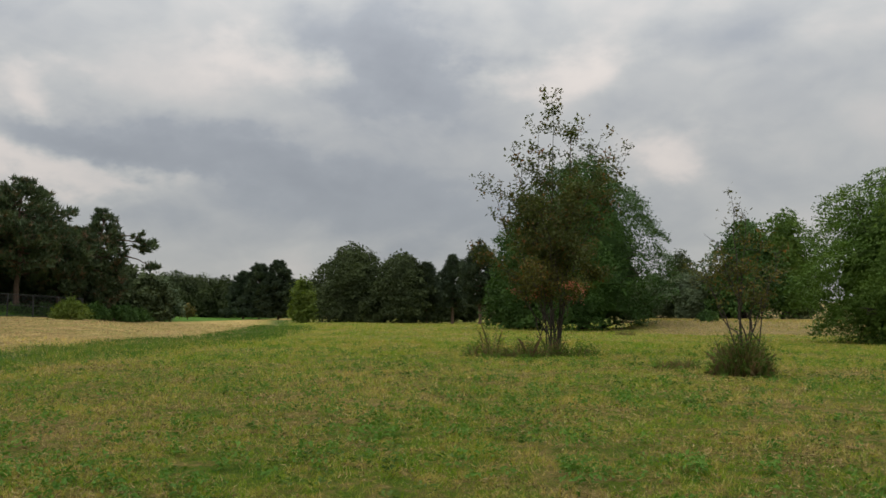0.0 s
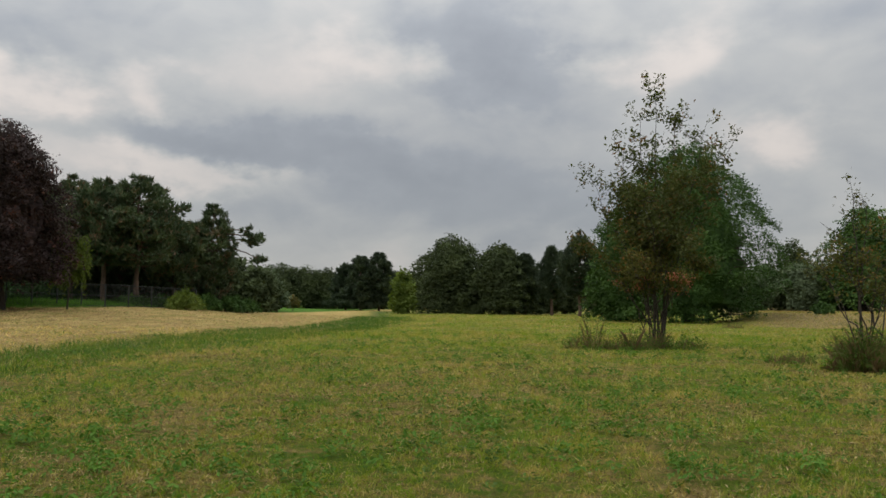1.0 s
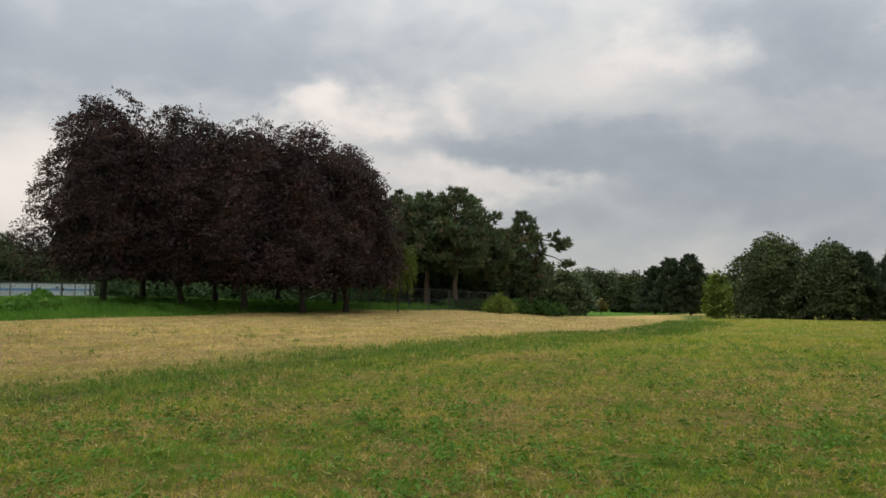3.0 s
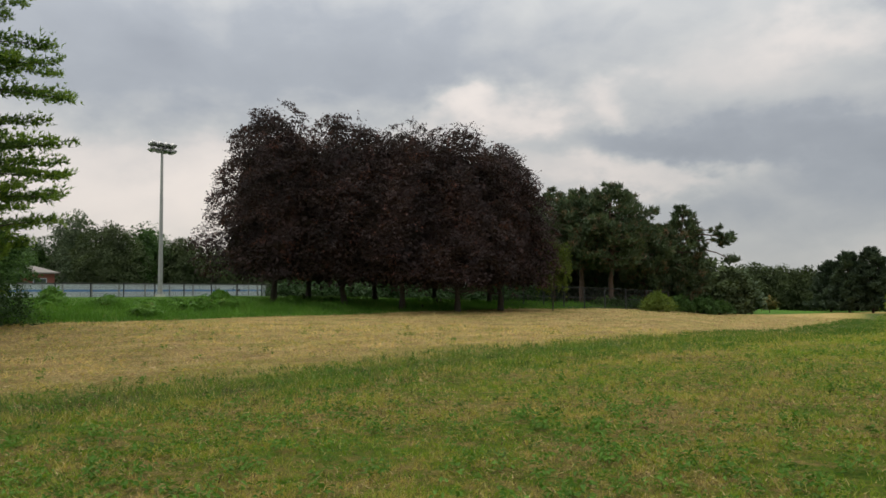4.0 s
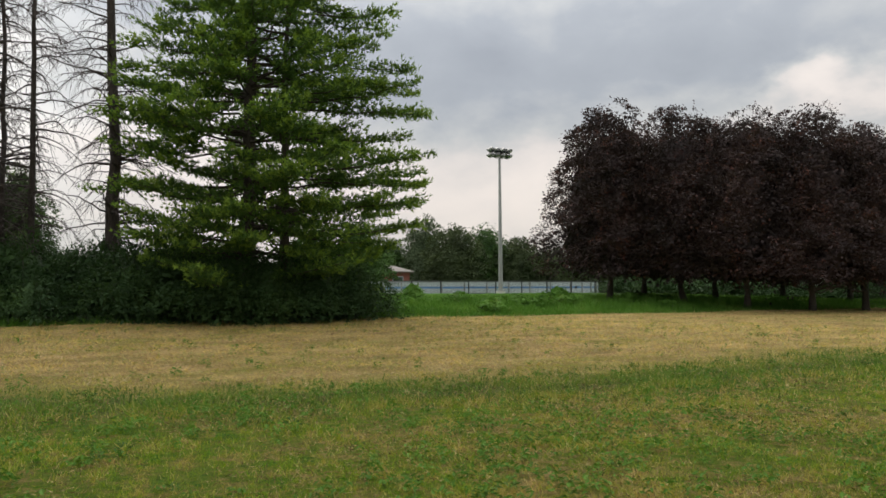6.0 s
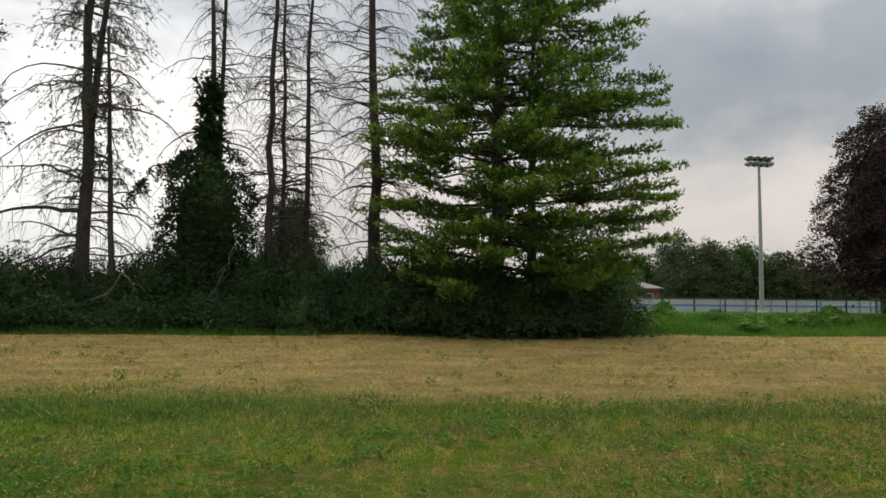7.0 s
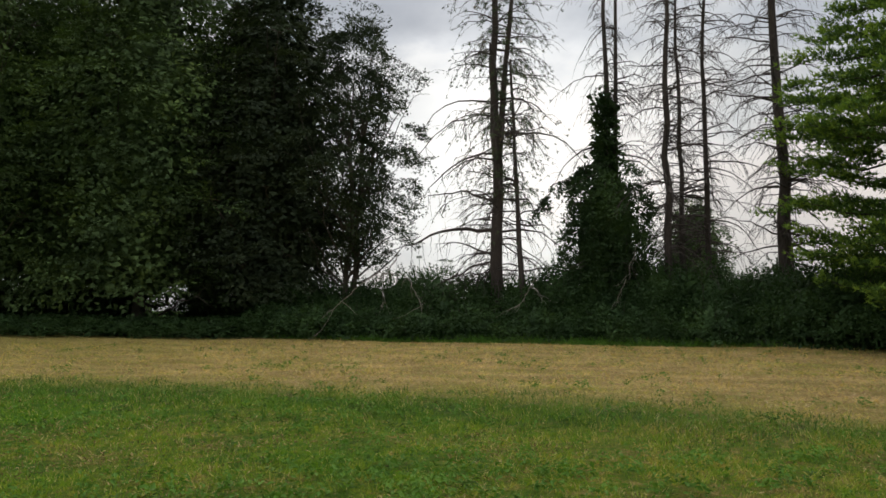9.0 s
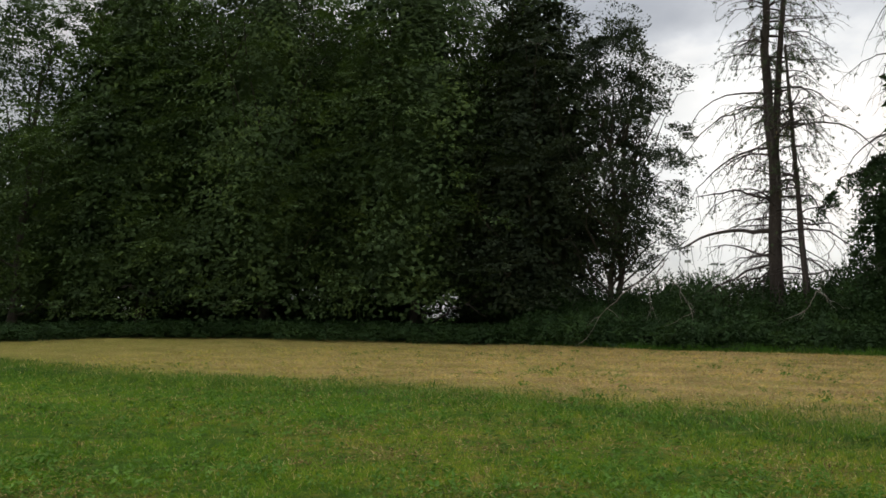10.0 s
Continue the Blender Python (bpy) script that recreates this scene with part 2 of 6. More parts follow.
def ground_material():
    """Thatch and soil between the blades: the growth's own colour, full of pale and dark fibres, with shade painted
    into the gaps.
    """
    mat, n = material("field_ground")
    c, small, speck, flat = field_colour(n)
    drawn = n.add("ShaderNodeMapping", Vector=flat)
    drawn.inputs["Rotation"].default_value = (0, 0, radians(35))
    drawn.inputs["Scale"].default_value = (1.0, 2.6, 1.0)
    fibre = n.noise(drawn.outputs[0], 42.0, 6.0, 0.85, 1.6)
    tuft = n.noise(flat, 9.0, 6.0, 0.85, 0.8)
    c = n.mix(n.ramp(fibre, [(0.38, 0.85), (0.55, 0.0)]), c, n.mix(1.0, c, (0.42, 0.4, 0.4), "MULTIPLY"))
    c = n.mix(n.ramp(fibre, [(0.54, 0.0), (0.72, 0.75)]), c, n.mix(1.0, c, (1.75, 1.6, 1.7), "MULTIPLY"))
    # uneven soil tone, darkened further to stand in for shadow between tufts
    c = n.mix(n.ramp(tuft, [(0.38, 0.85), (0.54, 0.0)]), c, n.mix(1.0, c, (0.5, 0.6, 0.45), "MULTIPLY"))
    c = n.mix(1.0, c, (1.1, 1.21, 0.95), "MULTIPLY")
    rise = n.math("ADD", n.math("MULTIPLY", tuft, 0.7), n.math("MULTIPLY", fibre, 0.5))
    return finish(mat, n, c, 0.95, (rise, 1.0, 0.12), spec=0.1)


def blade_material():
    mat, n = material("grass_blades")
    c, small, speck, flat = field_colour(n)
    own = n.add("ShaderNodeNewGeometry").outputs["Random Per Island"]
    c = n.mix(1.0, c, (1.64, 1.7, 1.24), "MULTIPLY")
    c = n.mix(n.ramp(own, [(0.5, 0.0), (1.0, 0.8)]), c, (0.14, 0.25, 0.02))
    c = n.mix(n.ramp(own, [(0.02, 0.85), (0.15, 0.0)]), c, (0.52, 0.43, 0.2))
    return finish(mat, n, c, 0.6, spec=0.25, leaf=0.42)


def straw_material():
    """Cut stalks lying in the stubble, bleached and brown, with green regrowth between."""
    mat, n = material("straw_stalks")
    place = n.add("ShaderNodeNewGeometry")
    own = place.outputs["Random Per Island"]
    c = n.ramp(own, [(0.0, (0.2, 0.12, 0.065)), (0.3, (0.37, 0.235, 0.125)), (0.7, (0.53, 0.365, 0.2)), (1.0, (0.7, 0.53, 0.33))])
    regrowth = n.ramp(n.math("ADD", n.noise(place.outputs["Position"], 0.8, 4.0, 0.65), n.math("MULTIPLY", own, 0.25)), [(0.57, 0.0), (0.74, 0.85)])
    c = n.mix(regrowth, c, (0.15, 0.22, 0.035))
    return finish(mat, n, c, 0.7, spec=0.2, leaf=0.25)


def thatch_material():
    """Dead mown blades lying on the soil, brown to bleached."""
    mat, n = material("dead_thatch")
    own = n.add("ShaderNodeNewGeometry").outputs["Random Per Island"]
    c = n.ramp(own, [(0.0, (0.055, 0.04, 0.016)), (0.35, (0.13, 0.09, 0.035)), (0.75, (0.26, 0.19, 0.075)), (1.0, (0.43, 0.34, 0.16))])
    return finish(mat, n, c, 0.85, spec=0.1, leaf=0.1)


M_THATCH = thatch_material()
M_STRAW = straw_material()
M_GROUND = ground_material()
M_BLADE = blade_material()
M_BARK = bark_material("grey_bark", (0.04, 0.034, 0.028), (0.1, 0.085, 0.07))
M_BARK_DEAD = bark_material("dead_bark", (0.04, 0.033, 0.03), (0.11, 0.09, 0.08))
M_BARK_PINE = bark_material("pine_bark", (0.07, 0.045, 0.033), (0.2, 0.14, 0.11))
M_BARK_PALE = bark_material("bleached_wood", (0.12, 0.105, 0.09), (0.3, 0.275, 0.24))
M_MAPLE = leaf_material("purple_maple_leaves", (0.023, 0.018, 0.018), (0.043, 0.028, 0.027), (0.088, 0.049, 0.041), (0.14, 0.056, 0.04), 0.2, 0.15)
M_DARK = leaf_material("dark_green_leaves", (0.016, 0.034, 0.013), (0.034, 0.065, 0.021), (0.065, 0.117, 0.029), None, 0, 0.2)
M_OAK = leaf_material("oak_leaves", (0.023, 0.053, 0.013), (0.046, 0.095, 0.019), (0.086, 0.155, 0.028), None, 0, 0.12)
# greyed and lightened: the haze of distance is mixed into the leaf colour
M_FAR = leaf_material("far_wood_leaves", (0.033, 0.047, 0.022), (0.055, 0.074, 0.03), (0.088, 0.115, 0.04), None, 0, 0.15, 0.35, 0.9)
M_FRESH = leaf_material("fresh_green_leaves", (0.038, 0.078, 0.013), (0.074, 0.13, 0.02), (0.135, 0.2, 0.033), None, 0, 0.2)
M_SILVER = leaf_material("silver_green_leaves", (0.045, 0.07, 0.035), (0.085, 0.115, 0.06), (0.16, 0.19, 0.11), None, 0, 0.2)
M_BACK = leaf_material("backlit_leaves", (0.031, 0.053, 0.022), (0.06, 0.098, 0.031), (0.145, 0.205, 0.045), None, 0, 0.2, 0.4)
# leaf colours darkened to carry the shade of crowns seen against the light
M_SHADED = leaf_material("shaded_locust_leaves", (0.02, 0.031, 0.018), (0.035, 0.05, 0.024), (0.063, 0.078, 0.035), None, 0, 0.15)
M_NEEDLE = leaf_material("white_pine_needles", (0.04, 0.08, 0.022), (0.08, 0.148, 0.032), (0.14, 0.222, 0.046), None, 0, 0.28, 0.8)
# lighter copy for the bough tips: light on them is put into the colour
M_NEEDLE_TIP = leaf_material("lit_pine_needles", (0.1, 0.175, 0.026), (0.175, 0.27, 0.04), (0.27, 0.36, 0.06), None, 0, 0.35, 0.8)
M_NEEDLE_DARK = leaf_material("dark_pine_needles", (0.04, 0.062, 0.036), (0.072, 0.104, 0.052), (0.12, 0.158, 0.07), (0.19, 0.115, 0.07), 0.32, 0.15)
# greyed for distance haze in the same way as the far wood
M_NEEDLE_FAR = leaf_material("far_pine_needles", (0.03, 0.046, 0.032), (0.05, 0.071, 0.042), (0.08, 0.105, 0.056), None, 0, 0.15)
M_ROWAN = leaf_material("rowan_leaves", (0.045, 0.058, 0.02), (0.08, 0.096, 0.03), (0.125, 0.138, 0.04), (0.21, 0.085, 0.03), 0.3, 0.3, 1.1)
M_RUST = leaf_material("rusty_sapling_leaves", (0.06, 0.065, 0.018), (0.1, 0.1, 0.026), (0.16, 0.14, 0.035), (0.25, 0.1, 0.03), 0.25, 0.3, 1.4)
M_BERRY = plain("berries", (0.3, 0.085, 0.035), 0.4)
M_BRUSH = leaf_material("brush_leaves", (0.016, 0.037, 0.012), (0.031, 0.064, 0.018), (0.06, 0.108, 0.027), None, 0, 0.2, 0.7)
M_WEED = leaf_material("weed_leaves", (0.055, 0.125, 0.016), (0.09, 0.185, 0.025), (0.16, 0.27, 0.045), None, 0, 0.3, 1.5)
M_DOCK = leaf_material("dock_leaves", (0.042, 0.085, 0.014), (0.075, 0.13, 0.02), (0.12, 0.19, 0.03), None, 0, 0.25, 1.2)
M_LANE = leaf_material("lane_blades", (0.042, 0.095, 0.015), (0.075, 0.142, 0.021), (0.13, 0.21, 0.034), None, 0, 0.3, 0.9)
M_TALL = leaf_material("tall_grass_blades", (0.05, 0.12, 0.015), (0.085, 0.19, 0.025), (0.15, 0.26, 0.045), (0.3, 0.27, 0.11), 0.05, 0.35, 0.6)
M_DRYTUFT = leaf_material("dry_tuft_blades", (0.09, 0.06, 0.035), (0.17, 0.115, 0.06), (0.28, 0.2, 0.1), (0.1, 0.15, 0.03), 0.62, 0.3, 2.5)
M_TUFTLEAF = leaf_material("tuft_leaves", (0.045, 0.09, 0.014), (0.085, 0.145, 0.022), (0.14, 0.2, 0.035), None, 0, 0.3, 1.5)
M_YELLOW = leaf_material("yellow_green_leaves", (0.07, 0.105, 0.02), (0.12, 0.165, 0.03), (0.19, 0.23, 0.05), None, 0, 0.35)
M_GALV = plain("galvanised_steel", (0.34, 0.34, 0.33), 0.45, 0.5)
M_DARKSTEEL = plain("dark_fence_steel", (0.028, 0.03, 0.03), 0.7, 0.0)
M_WHITE = plain("white_panel", (0.48, 0.52, 0.55), 0.4)
M_BLUE = plain("blue_panel", (0.12, 0.25, 0.5), 0.4)
M_BRICK = plain("house_brick", (0.24, 0.085, 0.06), 0.85)
M_ROOF = plain("roof_shingle", (0.17, 0.155, 0.14), 0.9)
M_GLASS = plain("window_glass", (0.06, 0.07, 0.08), 0.08)
M_PATH = plain("pale_gravel", (0.55, 0.53, 0.49), 0.9)


# ---- building words ----
def mesh_object(name, verts, faces, mat, parent=None, smooth=False):
    """One mesh from arrays of corners and equal-sided faces."""
    me = bpy.data.meshes.new(name)
    verts, faces = np.asarray(verts, dtype=np.float32), np.asarray(faces, dtype=np.int32)
    k = faces.shape[1]
    me.vertices.add(len(verts))
    me.vertices.foreach_set("co", verts.ravel())
    me.loops.add(faces.size)
    me.loops.foreach_set("vertex_index", faces.ravel())
    me.polygons.add(len(faces))
    me.polygons.foreach_set("loop_start", np.arange(0, faces.size, k, dtype=np.int32))
    me.polygons.foreach_set("use_smooth", np.full(len(faces), smooth))
    me.update(calc_edges=True)
    me.materials.append(mat)
    ob = new(name, me)
    if parent is not None:
        ob.parent = parent
    return ob


def part(name, bm, mat, parent, label=""):
    me = bpy.data.meshes.new(name)
    bm.to_mesh(me)
    bm.free()
    me.materials.append(mat)
    ob = new(name, me)
    ob.parent = parent
    return tagged(ob, label)


def box(bm, x0, y0, z0, x1, y1, z1):
    """Add a box between two corners."""
    v = [bm.verts.new((x, y, z)) for z in (z0, z1) for x, y in ((x0, y0), (x1, y0), (x1, y1), (x0, y1))]
    for f in ((3, 2, 1, 0), (4, 5, 6, 7), (0, 1, 5, 4), (1, 2, 6, 5), (2, 3, 7, 6), (3, 0, 4, 7)):
        bm.faces.new([v[i] for i in f])


class Tubes:
    """Collects tapered round limbs into one mesh."""

    def __init__(self, sides=6):
        self.sides, self.v, self.f, self.n = sides, [], [], 0

    def limb(self, points, radii, sides=None):
        s = sides or self.sides
        p = np.asarray(points, dtype=float)
        r = np.broadcast_to(np.asarray(radii, dtype=float), (len(p),))
        t = np.gradient(p, axis=0)
        t /= np.linalg.norm(t, axis=1)[:, None] + 1e-9
        ref = np.where(np.abs(t[:, 2:3]) > 0.9, np.array([[1.0, 0, 0]]), np.array([[0, 0, 1.0]]))
        a = np.cross(t, ref)
        a /= np.linalg.norm(a, axis=1)[:, None] + 1e-9
        b = np.cross(t, a)
        ang = np.arange(s) * 2 * np.pi / s
        ring = p[:, None, :] + r[:, None, None] * (np.cos(ang)[None, :, None] * a[:, None, :] + np.sin(ang)[None, :, None] * b[:, None, :])
        i = np.arange(len(p) - 1)[:, None] * s
        j = np.arange(s)[None, :]
        k = (j + 1) % s
        self.f.append((self.n + np.stack([i + j, i + k, i + s + k, i + s + j], -1)).reshape(-1, 4))
        self.v.append(ring.reshape(-1, 3))
        self.n += len(p) * s

    def build(self, name, mat, parent):
        return mesh_object(name, np.concatenate(self.v), np.concatenate(self.f), mat, parent, True)


def unit(v):
    return v / (np.linalg.norm(v, axis=-1, keepdims=True) + 1e-9)


def leaf_quads(rng, places, facing, size, slim=0.62, far=False, grain=None):
    """Bent pointed leaves: four corners each, or three where they stand far off."""
    m = len(places)
    nrm = unit(facing)
    along = unit(np.cross(nrm, rng.normal(size=(m, 3))))
    if grain is not None:
        along = unit(grain + along * 0.5)
    side = unit(np.cross(nrm, along))
    s = (size * rng.uniform(0.65, 1.35, m))[:, None]
    if far:
        v = np.stack([places - along * s * 0.5, places + side * s * slim * 0.75 + nrm * s * 0.12, places + along * s * 0.5], 1)
        return v.reshape(-1, 3), np.arange(m * 3).reshape(-1, 3)
    v = np.stack([places - along * s * 0.5, places + side * s * slim * 0.5 + nrm * s * 0.1, places + along * s * 0.5 - nrm * s * 0.1, places - side * s * slim * 0.5 + nrm * s * 0.1], 1)
    return v.reshape(-1, 3), np.arange(m * 4).reshape(-1, 4)


def needles(rng, places, heading, count, length, width, spread=0.6):
    """Tufts of slim needles: count triangles at each place."""
    m = len(places)
    p = np.repeat(places, count, 0)
    d = unit(np.repeat(unit(heading), count, 0) + rng.normal(size=(m * count, 3)) * spread)
    s = unit(np.cross(d, rng.normal(size=(m * count, 3)))) * width * 0.5
    l = (length * rng.uniform(0.6, 1.2, m * count))[:, None]
    v = np.stack([p - s, p + s, p + d * l], 1)
    return v.reshape(-1, 3), np.arange(m * count * 3).reshape(-1, 3)


def bow(a, b, sag=0.0, steps=6, wob=0.0, rng=None):
    """Points from a to b, sagging (or arching, below zero) on the way."""
    t = np.linspace(0, 1, steps)[:, None]
    p = np.asarray(a) * (1 - t) + np.asarray(b) * t
    p[:, 2] -= sag * 4 * (t * (1 - t))[:, 0]
    if rng is not None and wob:
        w = rng.normal(size=p.shape) * wob
        w[0] = 0
        p += w
    return p


def step(a, b, v):
    t = np.clip((v - a) / (b - a), 0, 1)
    return t * t * (3 - 2 * t)


def height(x, y):
    """The lie of the land."""
    x, y = np.asarray(x, dtype=float), np.asarray(y, dtype=float)
    r = np.hypot(x, y)
    a = np.degrees(np.arctan2(-x, y))
    rise = 0.033 * np.clip(-x - 14, 0, 16) + 0.47 * step(-29.5, -36, x) + 0.45 * step(-36, -44, x)
    rise = rise * (1 - 0.72 * step(35, 70, y)) * (1 - 0.35 * step(-25, -80, y))
    fall = -0.0165 * np.clip(np.minimum(r, 170) - 22, 0, None) * (1 - step(17, 28, np.abs(a + 2) - 2))
    fall = np.where(a < -2, -0.0165 * np.clip(np.minimum(r, 170) - 22, 0, None) * step(100, 45, -a), fall)
    bank = 0.75 * step(52, 66, r) * step(-12.5, -15, a) * step(-60, -35, a)
    small = 0.05 * np.sin(x * 0.23 + 1.0) * np.sin(y * 0.19) + 0.03 * np.sin(x * 0.71) * np.cos(y * 0.63 + 2)
    rise = rise + 0.46 * step(-18, -42, y) * step(-10, -22, x)
    return rise + fall + bank + small * np.clip((r - 4) / 10, 0, 1)


STAND_AZ = (0, 24, 52, 70, 95, 130)


def spot(az, dist):
    """The ground point in a compass direction (degrees left of +y) at a distance from where the walker then stands."""
    a = radians(az)
    x = -math.sin(a) * dist + float(np.interp(az, STAND_AZ, (0, -0.14, -0.29, -0.43, -0.54, -0.48)))
    y = math.cos(a) * dist + float(np.interp(az, STAND_AZ, (0, -0.03, -0.28, -0.57, -0.5, -0.55)))
    return x, y, float(height(x, y))


def tall(az, dist, el):
    """How high a thing standing there is whose top is seen at that angle."""
    return dist * math.tan(radians(el)) + EYE - spot(az, dist)[2]


def thing(name, at, label, category, group="", turn=0.0):
    ob = new(name)
    ob.empty_display_size = 0.3
    ob.matrix_world = pose(*at, 0, 0, turn)
    return tagged(ob, label, category, group)


# ---- ground ----
def build_ground():
    rings = np.concatenate([[0.0], np.geomspace(1.0, 3000, 120)])
    turns = np.linspace(0, 2 * np.pi, 301)[:-1]
    rr, aa = np.meshgrid(rings[1:], turns, indexing="ij")
    x, y = rr * np.sin(aa), rr * np.cos(aa)
    v = np.concatenate([[[0, 0, 0]], np.stack([x, y, height(x, y)], -1).reshape(-1, 3)])
    m = len(turns)
    i = np.arange(len(rings) - 2)[:, None] * m + 1
    j = np.arange(m)[None, :]
    k = (j + 1) % m
    f = np.stack([i + j, i + m + j, i + m + k, i + k], -1).reshape(-1, 4)
    cap = np.stack([np.zeros(m // 2, dtype=int), 1 + np.arange(0, m, 2), 1 + np.arange(1, m, 2), 1 + (np.arange(2, m + 2, 2) % m)], -1)
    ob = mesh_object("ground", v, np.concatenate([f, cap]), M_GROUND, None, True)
    tagged(ob, "open field of patchy mown grass beside a band of dry straw", "ground", kind="structure")


build_ground()


# ---- trees ----
def crown_lumps(rng, profile, high, wide, base, count, lump):
    """Centres and radii of leafy boughs filling an outline: profile gives the radius by height, both as shares."""
    out = []
    while len(out) < count:
        h = rng.uniform(0, 1)
        r = profile(h) * wide
        if rng.uniform(0, 1) > 0.25 + 0.75 * profile(h):
            continue
        q = rng.uniform(0, 2 * np.pi)
        rad = max(r - lump * wide * 0.62, 0.05) * math.sqrt(rng.uniform(0.25, 1.0))
        out.append((rad * math.cos(q), rad * math.sin(q), base + h * (high - base - lump * wide * 0.7), lump * wide * rng.uniform(0.65, 1.25)))
    out = np.array(out)
    # stretch to the full height and spread
    reach = np.hypot(out[:, 0], out[:, 1]) + out[:, 3] * 0.85
    out[:, :2] *= wide / np.quantile(reach, 0.93)
    out[:, 2] = base + (out[:, 2] - base) * (high - base) / (np.quantile(out[:, 2] + out[:, 3] * 0.75, 0.975) - base)
    return out


def spray_crown(rng, profile, high, wide, base, count, each, size, radius, near=0.74, far_out=1.0, lift=0.75, top=1.0, slim=0.85, seed=0, ragged=0.3, calm=0.34, lobes=0.09, droop=0.15, aspect=1.0, thick=0.3):
    """Fans of leaves laid over one another like shingles round a crown, each drooping at its rim."""
    hs, n = [], count
    while len(hs) < n:
        h = rng.uniform(0, top)
        if rng.uniform(0, 1) < 0.2 + 0.8 * profile(min(h, 0.985)):
            hs.append(h)
    hs = np.array(hs)
    q = rng.uniform(0, 2 * np.pi, n)
    wave = 1 + 0.07 * np.sin(q * 2 + hs * 5 + seed) + 0.07 * np.sin(q * 5 - hs * 9 + seed * 2) + 0.04 * np.sin(q * 9 + hs * 23)
    wave += lobes * np.sin(q * 4 + hs * 3 + seed) * np.sin(hs * 11 + q + seed * 3)
    wave = np.minimum(wave, 1.07 + 0.05 * np.sin(q * 6 + hs * 14 + seed))
    rs = radius * rng.uniform(0.6, 1.35, n)
    body = np.array([profile(min(h, 0.985)) for h in hs]) * wide
    rr = np.maximum(body * wave * rng.uniform(near, far_out, n) - rs * 0.55, 0.0)
    out = np.stack([np.cos(q), np.sin(q), 0 * q], -1)
    c = out * rr[:, None]
    c[:, 2] = base + rs * 0.3 + hs * (high - base - rs * 0.45) * (1 + 0.05 * np.sin(q * 3 + seed))
    steep = np.sqrt(np.clip(1 - hs ** 3, 0.05, 1))[:, None]
    nrm = unit(out * steep + np.array([0, 0, lift]) + rng.normal(size=(n, 3)) * 0.28)
    u = unit(np.cross(nrm, rng.normal(size=(n, 3)) * 0.3 + np.array([0, 0, 1.0])))
    w = np.cross(nrm, u)
    k = np.repeat(np.arange(n), each)
    m = len(k)
    th = rng.uniform(0, 2 * np.pi, m)
    rad = rs[k] * np.sqrt(rng.uniform(0.02, 1, m)) * (1 + ragged * np.sin(th * 5 + k * 1.7) + ragged * 0.6 * np.sin(th * 9 + k))
    p = c[k] + u[k] * (rad * np.cos(th) / aspect ** 0.7)[:, None] + w[k] * (rad * np.sin(th) * aspect)[:, None] + nrm[k] * (rng.normal(size=m) * thick * rs[k])[:, None]
    p[:, 2] -= droop * rad ** 2 / rs[k]
    p[:, 2] = np.maximum(p[:, 2], 0.05)
    grain = u[k] * np.cos(th)[:, None] + w[k] * np.sin(th)[:, None] + w[k] * (aspect - 1)
    return leaf_quads(rng, p, nrm[k] + rng.normal(size=(m, 3)) * calm, np.full(m, size), slim, True, grain)


